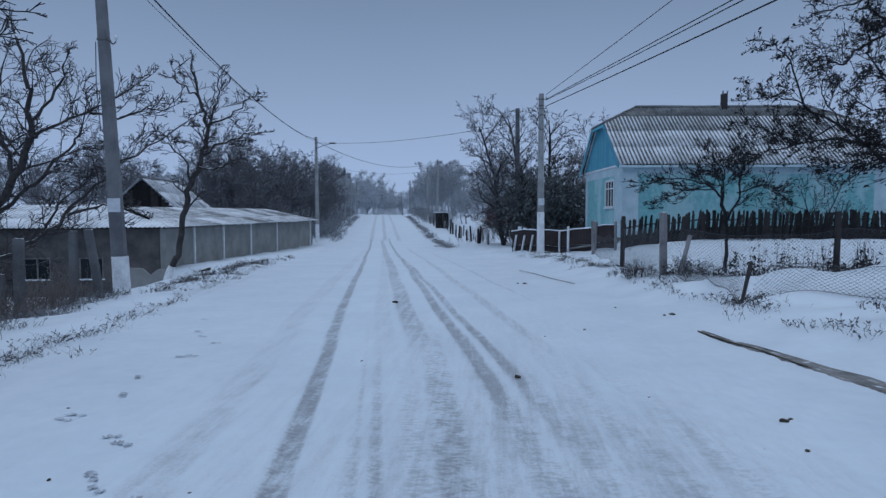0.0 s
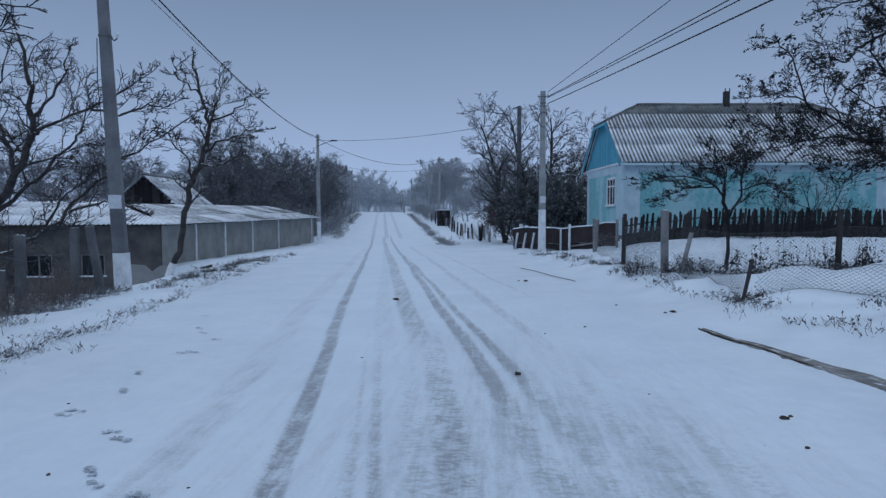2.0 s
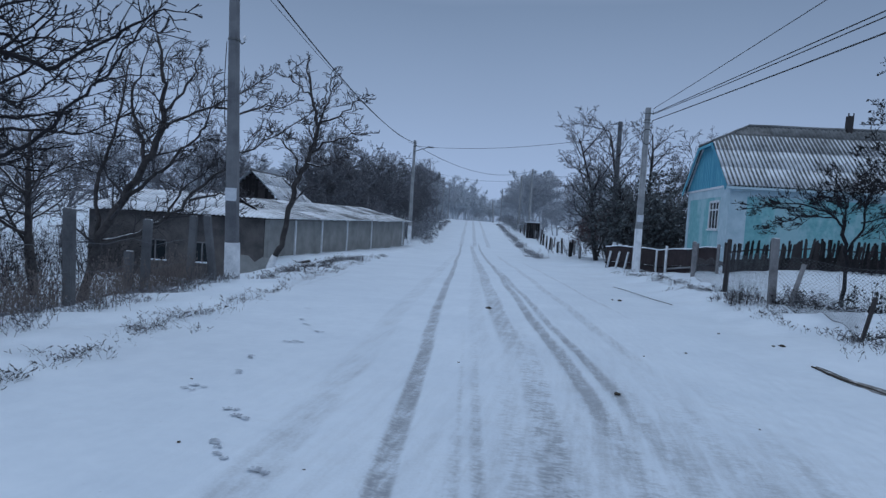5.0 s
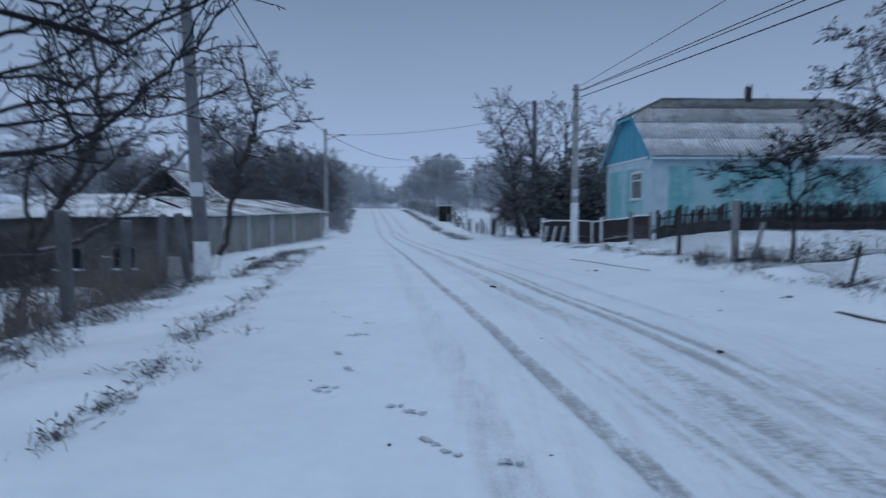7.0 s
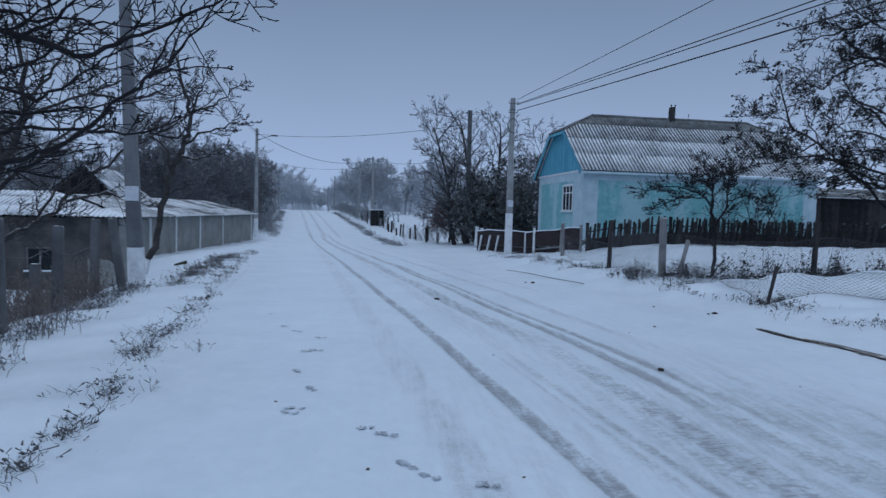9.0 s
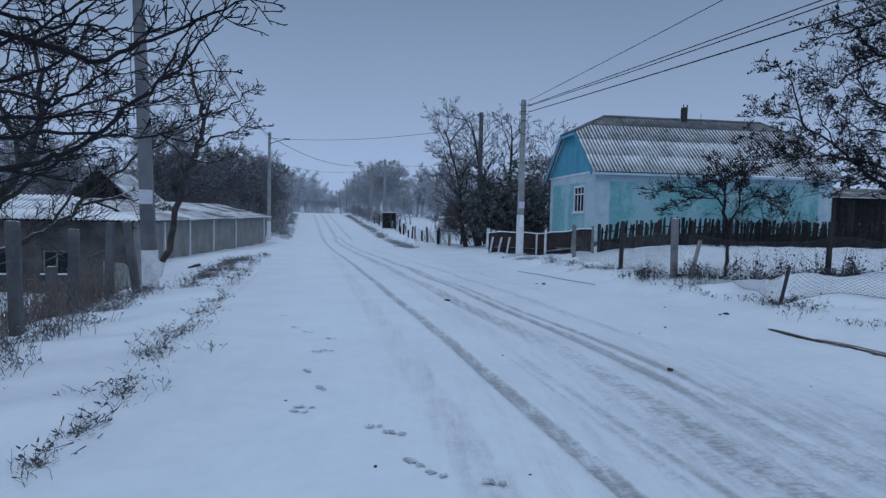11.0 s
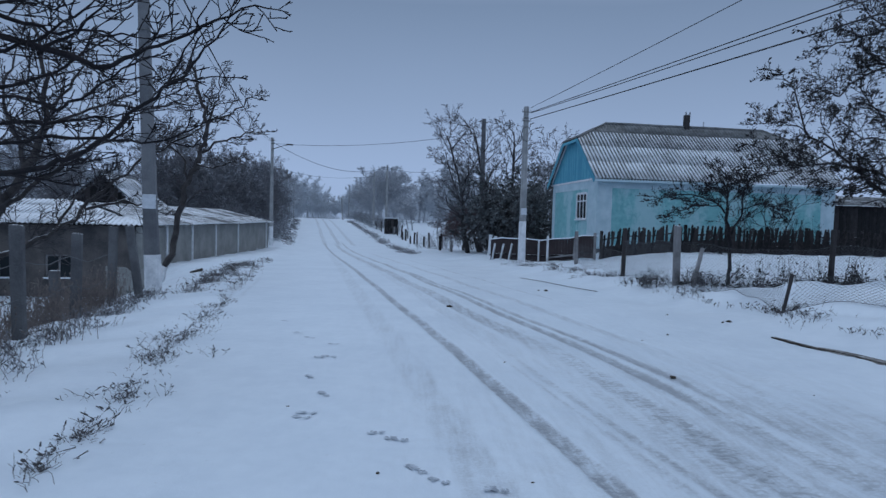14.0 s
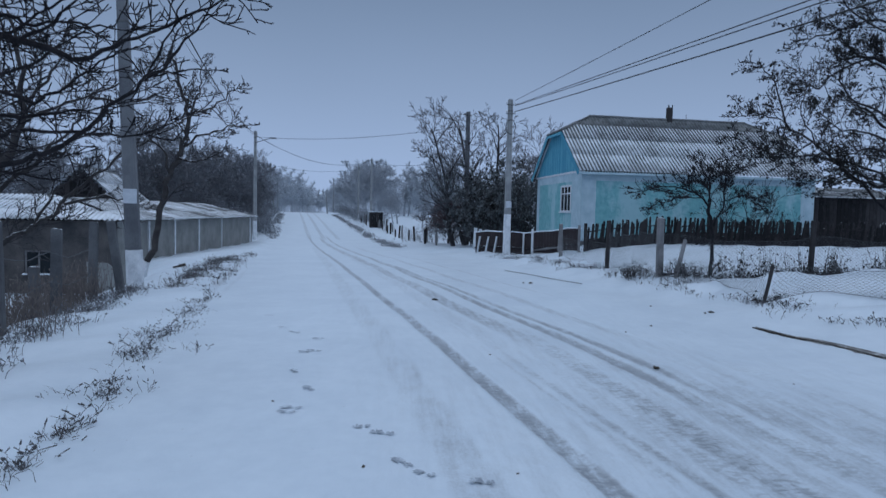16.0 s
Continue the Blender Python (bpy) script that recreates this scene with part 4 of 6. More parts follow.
# ---------------------------------------------------------------- turquoise house
HOUSE = Matrix.Translation((6.3, 30.12, 0)) @ Matrix.Rotation(radians(4), 4, "Z")
LEN, WID, EAVE, PITCH = 13.3, 8.2, 3.94, 0.80
house = base("village_house", (0, 0, 0), "turquoise limewashed village house under a half-hipped slate roof", "house")
house.matrix_basis = HOUSE
X0, X1, Y0, Y1, ZB = 0.3, LEN - 0.3, 0.35, WID - 0.35, 0.25
ZT = EAVE - 0.02
WY0, WY1, WZ0, WZ1 = 1.85, 3.4, 1.95, 3.3


def slab(name, x0, x1, y0, y1, z0, z1, mat, parent, label="", bevel=0.006):
    return part(name, box_mesh(name, x0, x1, y0, y1, z0, z1, mat, bevel), parent, label)


slab("wall", X0, X1, Y0, Y0 + 0.35, ZB, ZT, M_PLASTER, house)
slab("wall", X0, X1, Y1 - 0.35, Y1, ZB, ZT, M_PLASTER, house)
slab("wall", X1 - 0.35, X1, Y0 + 0.35, Y1 - 0.35, ZB, ZT, M_PLASTER, house)
gable_bm = bmesh.new()
for y0, y1, z0, z1 in ((Y0 + 0.35, WY0, ZB, ZT), (WY1, Y1 - 0.35, ZB, ZT), (WY0, WY1, ZB, WZ0), (WY0, WY1, WZ1, ZT)):
    tmp = box_data(X0, X0 + 0.35, y0, y1, z0, z1)
    me_tmp = bpy.data.meshes.new("tmp")
    tmp.to_mesh(me_tmp)
    tmp.free()
    gable_bm.from_mesh(me_tmp)
    bpy.data.meshes.remove(me_tmp)
me = bpy.data.meshes.new("gable_wall")
gable_bm.to_mesh(me)
gable_bm.free()
me.materials.append(M_PLASTER)
part("wall", me, house)
# pale bands round the turquoise fields
PROUD = 0.012
slab("pale_band", X0 - PROUD, X0 + 0.75, Y0 - PROUD, Y0 + 0.02, ZB, ZT - 0.004, M_PALE, house, "pale corner band")
slab("pale_band", X1 - 0.75, X1 + PROUD, Y0 - PROUD, Y0 + 0.02, ZB, ZT - 0.004, M_PALE, house, "pale corner band")
slab("pale_band", X0 + 0.75, X1 - 0.75, Y0 - PROUD, Y0 + 0.02, ZT - 0.42, ZT - 0.004, M_PALE, house, "pale band under the eaves")
slab("pale_band", X0 - PROUD, X0 + 0.02, Y0 + 0.02, Y0 + 1.35, ZB, ZT - 0.004, M_PALE, house, "pale corner band")
slab("pale_band", X0 - PROUD, X0 + 0.02, Y0 + 1.35, Y1, ZT - 0.42, ZT - 0.004, M_PALE, house, "pale band under the gable")
slab("pale_band", X0 - PROUD, X0 + 0.02, Y1 - 0.5, Y1, ZB, ZT - 0.42, M_PALE, house, "pale corner band")

# window in the gable end: outer casing, three casements with fanlights
window = part("window", box_mesh("window_sill", X0 - 0.09, X0 + 0.1, WY0 - 0.08, WY1 + 0.08, WZ0 - 0.07, WZ0, M_WHITEWASH, 0.008), house, "white wooden casement window")
cols = [WY0 + (WY1 - WY0) * k / 3 for k in range(4)]
bars = [(WY0 - 0.07, WY0 + 0.06, WZ0, WZ1), (WY1 - 0.06, WY1 + 0.07, WZ0, WZ1), (WY0 + 0.06, WY1 - 0.06, WZ1 - 0.06, WZ1 + 0.05), (WY0 + 0.06, WY1 - 0.06, WZ0, WZ0 + 0.06), (WY0 + 0.06, WY1 - 0.06, 2.86, 2.93)]
for y0, y1, z0, z1 in bars:
    part("frame", box_mesh("frame", X0 - 0.03, X0 + 0.06, y0, y1, z0, z1, M_WHITEWASH, 0.006), window)
for c in cols[1:3]:
    part("mullion", box_mesh("mullion", X0 - 0.022, X0 + 0.05, c - 0.035, c + 0.035, WZ0 + 0.06, 2.86, M_WHITEWASH, 0.005), window)
    part("mullion", box_mesh("mullion", X0 - 0.022, X0 + 0.05, c - 0.035, c + 0.035, 2.93, WZ1 - 0.06, M_WHITEWASH, 0.005), window)
for k in range(3):
    for z0, z1 in ((WZ0 + 0.06, 2.86), (2.93, WZ1 - 0.06)):
        part("pane", box_mesh("pane", X0 + 0.012, X0 + 0.02, cols[k] + 0.035, cols[k + 1] - 0.035, z0, z1, M_GLASS), window)

# blue boarded gable above a white rail
NY, FY = 2.85, WID - 2.85
NZ = EAVE + PITCH * NY
slab("gable_rail", X0 - 0.05, X0 + 0.05, 0.2, WID - 0.2, EAVE - 0.03, EAVE + 0.07, M_WHITEWASH, house, "white painted rail below the gable boards")
y = 0.2
k = 0
while y < WID - 0.25:
    w = 0.155
    top = min(EAVE + PITCH * min(y + w / 2, WID - y - w / 2) - 0.06, NZ - 0.06)
    if top > EAVE + 0.15:
        part("gable_board", box_mesh("gable_board", X0 - 0.02 - 0.004 * (k % 2), X0 + 0.02, y + 0.004, y + w - 0.004, EAVE + 0.07, top, M_BLUE, 0.003), house)
    y += w
    k += 1


def bargeboard(p, q, w=0.2, t=0.035, mat=M_BLUE):
    p, q = Vector(p), Vector(q)
    d = (q - p).normalized()
    s = Vector((1, 0, 0)) if abs(d.x) < 0.5 else Vector((0, 1, 0))
    dn = d.cross(s).normalized()
    if dn.z > 0:
        dn = -dn
    v = [p, q, q + dn * w, p + dn * w]
    v += [c + s * t for c in v]
    return mesh_of("bargeboard", v, [(0, 1, 2, 3), (7, 6, 5, 4), (0, 4, 5, 1), (1, 5, 6, 2), (2, 6, 7, 3), (3, 7, 4, 0)], mat)


part("bargeboard", bargeboard((-0.02, 0.0, EAVE - 0.03), (-0.02, NY, NZ - 0.03)), house, "blue painted bargeboard")
part("bargeboard", bargeboard((-0.02, WID, EAVE - 0.03), (-0.02, FY, NZ - 0.03)), house, "blue painted bargeboard")
part("bargeboard", bargeboard((-0.02, NY, NZ - 0.03), (-0.02, FY, NZ - 0.03), 0.14), house, "blue painted bargeboard")
slab("soffit", -0.01, X0 - 0.03, WID / 2 - 1.25, WID / 2 + 1.25, NZ - 0.09, NZ - 0.06, M_BLUE_DARK, house)
slab("fascia", 0.02, LEN - 0.02, 0.02, 0.06, EAVE - 0.15, EAVE - 0.03, M_PALE, house, "pale painted eaves board")
slab("soffit", 0.02, LEN - 0.02, 0.06, Y0 - PROUD, EAVE - 0.1, EAVE - 0.07, M_BLUE_DARK, house)

# corrugated sheets, row by row
WAVE, AMP = 0.19, 0.030


def sheet_mesh(name, w, l, mat, low=lambda y: -1e9, high=lambda y: 1e9, rows=1):
    """One wavy sheet, w across and l up the slope, cut to the limits low(y) and high(y)."""
    n = max(2, int(round(w / WAVE * 4)))
    v, f = [], []
    for j in range(rows + 1):
        yy = l * j / rows
        for i in range(n + 1):
            x = min(max(w * i / n, low(yy)), high(yy))
            v.append((x, yy, AMP * math.cos(2 * math.pi * x / WAVE)))
    m = n + 1
    for j in range(rows):
        for i in range(n):
            a = j * m + i
            f.append((a, a + 1, a + m + 1, a + m))
    e = len(v)
    for i in range(n + 1):
        x, yy, z = v[i]
        v.append((x, yy, z - 0.012))
    for i in range(n):
        f.append((e + i, e + i + 1, i + 1, i))
    return mesh_of(name, v, f, mat, True)


SLOPE = math.sqrt(1 + PITCH ** 2)
RIDGE_IN = 2.0


def slope_frame(origin, across, up):
    across, up = Vector(across).normalized(), Vector(up).normalized()
    nrm = across.cross(up)
    return Matrix.Translation(origin) @ Matrix((across, up, nrm)).transposed().to_4x4()


def roof_slope(frame_m, length, run, rows, parent, cut, mats, width=0.95, jitter=5):
    """rows: lengths of the courses from the eaves up. cut(s): the limits of the slope at s metres up it."""
    rng = random.Random(jitter)
    shared = {}
    s = 0.0
    for r, l in enumerate(rows):
        over = 0.14 if r < len(rows) - 1 else 0.0
        n = int(math.ceil(length / width))
        for i in range(n):
            x = i * width
            w = min(width, length - x)
            lo, hi = cut(s)
            lo2, hi2 = cut(s + l)
            if x > max(hi, hi2) or x + w < min(lo, lo2):
                continue
            whole = x >= max(lo, lo2) and x + w <= min(hi, hi2) and w == width
            mat = mats[r]
            if whole:
                if r not in shared:
                    shared[r] = sheet_mesh("roof_sheet", width, l + over, mat)
                me = shared[r]
            else:
                me = sheet_mesh("roof_sheet", w, l + over, mat, lambda yy, s=s, x=x: cut(s + yy)[0] - x, lambda yy, s=s, x=x: cut(s + yy)[1] - x, 8)
            m = frame_m @ Matrix.Translation((x, s, 0.02)) @ Matrix.Rotation(radians(0.9 + rng.uniform(-0.25, 0.25)), 4, "X").inverted() @ Matrix.Rotation(radians(rng.uniform(-0.2, 0.2)), 4, "Z") @ Matrix.Translation((0, 0, 0.018))
            part("roof_sheet", me, parent, m=m)
        s += l


def hip_cut(s):
    run = s / SLOPE
    k = max(0.0, (run - NY) / (WID / 2 - NY)) * RIDGE_IN
    return k, LEN - k


COURSES = (1.48, 1.45, 1.43, WID / 2 * SLOPE - 4.36)
roof = part("roof", box_mesh("ridge_beam", RIDGE_IN, LEN - RIDGE_IN, WID / 2 - 0.06, WID / 2 + 0.06, EAVE + PITCH * WID / 2 - 0.2, EAVE + PITCH * WID / 2 - 0.05, M_WOOD), house, "grey corrugated slate roof with snow in its troughs")
roof_slope(slope_frame((0, 0, EAVE), (1, 0, 0), (0, 1, PITCH)), LEN, WID / 2, COURSES, roof, hip_cut, (M_SLATE, M_SLATE, M_SLATE_THIN, M_SLATE_BARE))
roof_slope(slope_frame((LEN, WID, EAVE), (-1, 0, 0), (0, -1, PITCH)), LEN, WID / 2, COURSES, roof, hip_cut, (M_SLATE, M_SLATE, M_SLATE, M_SLATE_BARE), 1.9)
hip_rise = PITCH * (WID / 2 - NY)
hip_len = math.hypot(RIDGE_IN, hip_rise)
hip_w = FY - NY


def small_hip(s):
    k = min(1, s / hip_len) * hip_w / 2
    return k, hip_w - k


roof_slope(slope_frame((0, FY, NZ), (0, -1, 0), (RIDGE_IN, 0, hip_rise)), hip_w, 0, (hip_len,), roof, small_hip, (M_SLATE_BARE,))
roof_slope(slope_frame((LEN, NY, NZ), (0, 1, 0), (-RIDGE_IN, 0, hip_rise)), hip_w, 0, (hip_len,), roof, small_hip, (M_SLATE_BARE,))
ZR = EAVE + PITCH * WID / 2


def ridge_cap(p, q, r=0.085):
    t = Tubes()
    t.add([Vector(p).lerp(Vector(q), i / 6) + Vector((0, 0, 0.012 * math.sin(i * 2.1))) for i in range(7)], [r] * 7, 8)
    return t.mesh("ridge_cap", M_SLATE_BARE)


part("ridge_cap", ridge_cap((RIDGE_IN, WID / 2, ZR + 0.03), (LEN - RIDGE_IN, WID / 2, ZR + 0.03)), roof)
for xa, xb in ((0, RIDGE_IN), (LEN, LEN - RIDGE_IN)):
    for yy in (NY, FY):
        part("ridge_cap", ridge_cap((xa, yy, NZ + 0.04), (xb, WID / 2, ZR + 0.03), 0.06), roof)
chimney = part("chimney", box_mesh("chimney", 6.53, 6.81, WID / 2 - 0.2, WID / 2 + 0.08, ZR - 0.5, ZR + 0.70, M_WOOD, 0.02, 0.01, 3), house, "sooty brick chimney on the ridge")
for xa, ya in ((6.555, WID / 2 - 0.175), (6.785, WID / 2 - 0.175)):
    part("corner_stub", box_mesh("corner_stub", xa - 0.025, xa + 0.025, ya - 0.025, ya + 0.025, ZR + 0.70, ZR + 0.84, M_WOOD, 0.01), chimney)
part("aerial", rod("aerial", [(7.7, WID / 2, ZR), (7.72, WID / 2, ZR + 0.4)], 0.015, M_STEEL), house, "thin roof aerial")
slab("foundation", X0 - 0.05, X1 + 0.05, Y0 - 0.05, Y1 + 0.05, -0.4, 0.5, M_CONCRETE_DARK, house, "grey cement plinth")

# low lean-to beyond the house
leanto = base("lean_to_shed", (0, 0, 0), "dark plank lean-to shed with a snowy slate roof beside the house", "shed")
leanto.matrix_basis = HOUSE @ Matrix.Translation((LEN - 0.2, 1.2, 0))
for k in range(26):
    part("plank", box_mesh("plank", 0.02 + k * 0.22, 0.22 + k * 0.22, 0, 0.04 + 0.01 * (k % 2), 0.2, 3.05, M_WOOD, 0.005) if k < 2 else bpy.data.meshes["plank" if k % 2 == 0 else "plank.001"], leanto, m=Matrix.Identity(4) if k < 2 else Matrix.Translation(((k - k % 2) * 0.22, 0, 0)))
roof_slope(slope_frame((0, -0.35, 3.02), (1, 0, 0), (0, 1, 0.22)), 6.3, 3, (1.5, 1.5), leanto, lambda s: (0, 6.3), (M_SLATE, M_SLATE), 0.95, 8)
slab("side_wall", 5.8, 6.0, 0.05, 3.0, 0.2, 3.1, M_WALL_BROWN, leanto)


# ---------------------------------------------------------------- long shed and low house in the yard on the left
def from_road(u, v, z=0.0):
    return Matrix.Translation(road(u, v, z)) @ Matrix.Rotation(TH, 4, "Z")


shed = base("long_shed", (0, 0, 0), "long low shed with cement panels and a snowy slate roof", "shed")
shed.matrix_basis = from_road(27.8, -9.5)
# local x to the right of the road, y along it; the side wall bears in towards the road
SIDE = Matrix.Rotation(radians(-8.2), 4, "Z")
SHED_LEN, EAVE_A = 25.0, 1.12
STOPS = [0.0, 2.9, 6.4, 10.5, 15.5, 24.1, 25.0]
for k, (a, b) in enumerate(zip(STOPS[:-1], STOPS[1:])):
    part("wall_panel", box_mesh("wall_panel", -0.14, -0.02, a + 0.07, b - 0.07, -2.4, EAVE_A - 0.04, M_PANEL, 0.01), shed, m=SIDE)
    part("panel_post", box_mesh("panel_post", -0.16, 0.045, a - 0.07, a + 0.07, -2.4, EAVE_A - 0.04, M_WHITEWASH if k > 0 else M_PANEL, 0.015), shed, "whitewashed panel post", m=SIDE)
FRONT_W = 8.2
WINS = ((-5.7, -4.6), (-3.5, -2.5))
xs = [-FRONT_W, -5.7, -4.6, -3.5, -2.5, -0.2]
for a, b in zip(xs[:-1], xs[1:]):
    spans = ((-2.6, EAVE_A - 0.05),) if (a, b) not in WINS else ((-2.6, -1.0), (-0.1, EAVE_A - 0.05))
    for z0, z1 in spans:
        slab("wall_section", a, b, 0.0, 0.3, z0, z1, M_WALL_BROWN, shed, "damp brown plaster wall", 0.0)
for a, b in WINS:
    w = part("window", box_mesh("window_sill", a - 0.06, b + 0.06, -0.06, 0.12, -1.06, -1.0, M_SNOW, 0.01), shed, "small dark window with a snowy sill")
    for x0, x1, z0, z1 in ((a, a + 0.07, -1.0, -0.1), (b - 0.07, b, -1.0, -0.1), (a + 0.07, b - 0.07, -0.17, -0.1), ((a + b) / 2 - 0.03, (a + b) / 2 + 0.03, -1.0, -0.17)):
        part("frame", box_mesh("frame", x0, x1, 0.06, 0.12, z0, z1, M_WOOD_GREY, 0.005), w)
    part("pane", box_mesh("pane", a + 0.07, b - 0.07, 0.09, 0.1, -1.0, -0.17, M_GLASS), w)
slab("back_wall", -FRONT_W, -FRONT_W + 0.3, 0.3, SHED_LEN, -2.6, EAVE_A - 0.05, M_WALL_BROWN, shed)
# roof: front slope hipped into the side slope
HIPS = 3.4
RISE = 1.0
shed_roof = part("roof", box_mesh("roof_beam", -FRONT_W / 2 - 0.05, -FRONT_W / 2 + 0.05, HIPS, SHED_LEN, EAVE_A + RISE - 0.25, EAVE_A + RISE - 0.15, M_WOOD), shed, "corrugated slate roof under snow")
roof_slope(slope_frame((-FRONT_W - 0.4, -0.4, EAVE_A), (1, 0, 0), (0, 1, RISE / (HIPS + 0.4))), FRONT_W + 0.75, 0, (1.5, 1.45, 0.98), shed_roof,
           lambda s: (s * 0.3, FRONT_W + 0.75 - s * 0.98), (M_SLATE_WHITE,) * 3, 0.95, 9)
side_up = Vector((-1, 0, RISE / (FRONT_W / 2 + 0.2)))
roof_slope(SIDE @ slope_frame((0.35, -0.4, EAVE_A), (0, 1, 0), side_up) @ Matrix.Identity(4), SHED_LEN + 0.8, 0, (1.5, 1.5, 1.0), shed_roof,
           lambda s: (s * 0.98, SHED_LEN + 0.8 - s * 0.3), (M_SLATE_WHITE,) * 3, 1.9, 10)
roof_slope(slope_frame((-FRONT_W - 0.4, SHED_LEN, EAVE_A), (0, -1, 0), Vector((1, 0, RISE / (FRONT_W / 2)))), SHED_LEN, 0, (2.0, 2.0), shed_roof, lambda s: (0, SHED_LEN - s), (M_SLATE_WHITE,) * 2, 3.8, 12)

slab_bm = bmesh.new()
outline = [(-0.75, -0.3), (0.75, -0.3), (0.75, 1.15), (0.45, 1.2), (0.15, 0.98), (-0.1, 1.22), (-0.75, 1.27)]
ring_a = [slab_bm.verts.new((x, -0.05, z)) for x, z in outline]
ring_b = [slab_bm.verts.new((x, 0.05, z)) for x, z in outline]
slab_bm.faces.new(ring_a)
slab_bm.faces.new(list(reversed(ring_b)))
for k in range(len(outline)):
    slab_bm.faces.new((ring_a[(k + 1) % len(outline)], ring_a[k], ring_b[k], ring_b[(k + 1) % len(outline)]))
me = bpy.data.meshes.new("broken_slab")
slab_bm.to_mesh(me)
slab_bm.free()
me.materials.append(M_PANEL)
slab_ob = new("broken_slab", me)
slab_ob.matrix_basis = Matrix.Translation(at(24.2, -9.0)) @ Matrix.Rotation(radians(14), 4, "Z")
tagged(slab_ob, "broken cement panel standing before the shed corner", "panel")

low_house = base("low_village_house", (0, 0, 0), "low old house with a dark boarded gable and snowy roof", "house")
low_house.matrix_basis = from_road(37.5, -13.9)
HWd, ZE, ZP = 3.1, 0.9, 3.75
slab("wall", -HWd + 0.3, HWd - 0.3, 0.3, 8.0, -2.0, ZE, M_WALL_BROWN, low_house)
k = 0
x = -HWd + 0.35
while x < HWd - 0.4:
    top = ZP - 0.15 - abs(x + 0.1) * (ZP - ZE) / HWd
    part("gable_board", box_mesh("gable_board", x + 0.004, x + 0.196, 0.24 + 0.006 * (k % 2), 0.28, ZE - 0.1, max(top, ZE + 0.05), M_WOOD, 0.003), low_house)
    x += 0.2
    k += 1
rise = (ZP - ZE) / HWd
for sgn in (-1, 1):
    fr = slope_frame((sgn * HWd, 0 if sgn > 0 else 8.3, ZE), (0, 1 if sgn > 0 else -1, 0), (-sgn, 0, rise))
    cutf = (lambda s: (0, 8.3 - s * 0.25)) if sgn > 0 else (lambda s: (s * 0.25, 8.3))
    roof_slope(fr, 8.3, 0, (1.5, 1.5, HWd * math.hypot(1, rise) - 3.0), low_house, cutf, (M_SLATE_WHITE,) * 3, 0.95, 13)
part("ridge_cap", ridge_cap((0, 0, ZP + 0.03), (0, 7.3, ZP + 0.03)), low_house)


# ---------------------------------------------------------------- fences
def post_mesh(name, w, d, h, mat, seed=0):
    return box_mesh(name, -w / 2, w / 2, -d / 2, d / 2, -0.3, h, mat, min(w, d) * 0.12, 0.006, seed)


def leaning(place, rx=0.0, ry=0.0, rz=0.0):
    return Matrix.Translation(place) @ pose(0, 0, 0, rx, ry, rz)


# old concrete posts along the yard
POSTS = [(13.6, -6.12, 1.42, 3, -7), (13.5, -6.6, 1.45, -1, 1), (11.6, -6.62, 1.45, 0, 1), (9.1, -6.45, 1.45, 1, -1), (6.6, -6.45, 1.45, 0, 1), (11.6, -6.9, 0.9, 1, -2)]
concrete_post = post_mesh("concrete_post", 0.14, 0.13, 1.42, M_CONCRETE_DARK, 3)
for u, v, h, rx, ry in POSTS:
    ob = new("concrete_post", concrete_post)
    ob.matrix_basis = leaning(at(u, v), rx, ry, 12) @ Matrix.Diagonal((1, 1, h / 1.42, 1))
    tagged(ob, "leaning weathered concrete fence post among dry weeds" if abs(ry) > 3 else "weathered concrete fence post among dry weeds", "fence post", "yard fence posts")


def wire_strand(pts, r, name, label):
    t = Tubes()
    t.add([Vector(p) for p in pts], [r] * len(pts), 4)
    return tagged(new(name, t.mesh(name, M_MESH)), label, "wire", "fence wires")


for dz in (0.5, 0.95):
    wire_strand([at(u, -6.43, dz + 0.02 * math.sin(u * 3)) for u in np.arange(4.0, 13.2, 0.4)], 0.006, "fence_wire", "rusty fence wire strung between concrete posts")

# wire-mesh fence round the orchard
FENCE_POSTS = [((4.5, 26.2), 1.25, "grey_post"), ((4.16, 19.27), 1.52, "dark"), ((4.44, 15.91), 1.55, "white"), ((8.34, 15.5), 1.55, "dark"), ((12.6, 15.1), 1.55, "dark"), ((17.0, 14.7), 1.5, "dark")]
mesh_posts = {"dark": post_mesh("fence_post", 0.11, 0.11, 1.55, M_WOOD, 5), "white": post_mesh("fence_post", 0.16, 0.14, 1.55, M_WOOD_GREY, 6), "grey_post": post_mesh("fence_post", 0.13, 0.12, 1.4, M_WOOD_GREY, 7)}
for (x, y), h, kind in FENCE_POSTS:
    ob = new("fence_post", mesh_posts[kind])
    ob.matrix_basis = leaning(place_xy(x, y, 0), 0, 1.0 if kind == "dark" else -1, 6)
    tagged(ob, {"dark": "dark wooden post of the wire fence", "white": "pale weathered post at the wire fence corner", "grey_post": "grey weathered post near the gate"}[kind], "fence post", "wire fence posts")
for (x, y), ry, h in (((4.75, 15.6), 14, 1.0),):
    ob = new("fence_stake", box_mesh("fence_stake", -0.04, 0.04, -0.04, 0.04, -0.2, h, M_WOOD_GREY, 0.01, 0.006, int(x * 10)))
    ob.matrix_basis = leaning(place_xy(x, y, 0), 2, ry, 20)
    tagged(ob, "thin weathered stake propping the wire fence", "stake", "wire fence posts")
ob = new("fence_stake", box_mesh("fence_stake", -0.026, 0.026, -0.026, 0.026, -0.2, 0.74, M_WOOD, 0.012, 0.01, 77))
ob.matrix_basis = leaning(place_xy(4.4, 11.05, 0), 3, 12, 20)
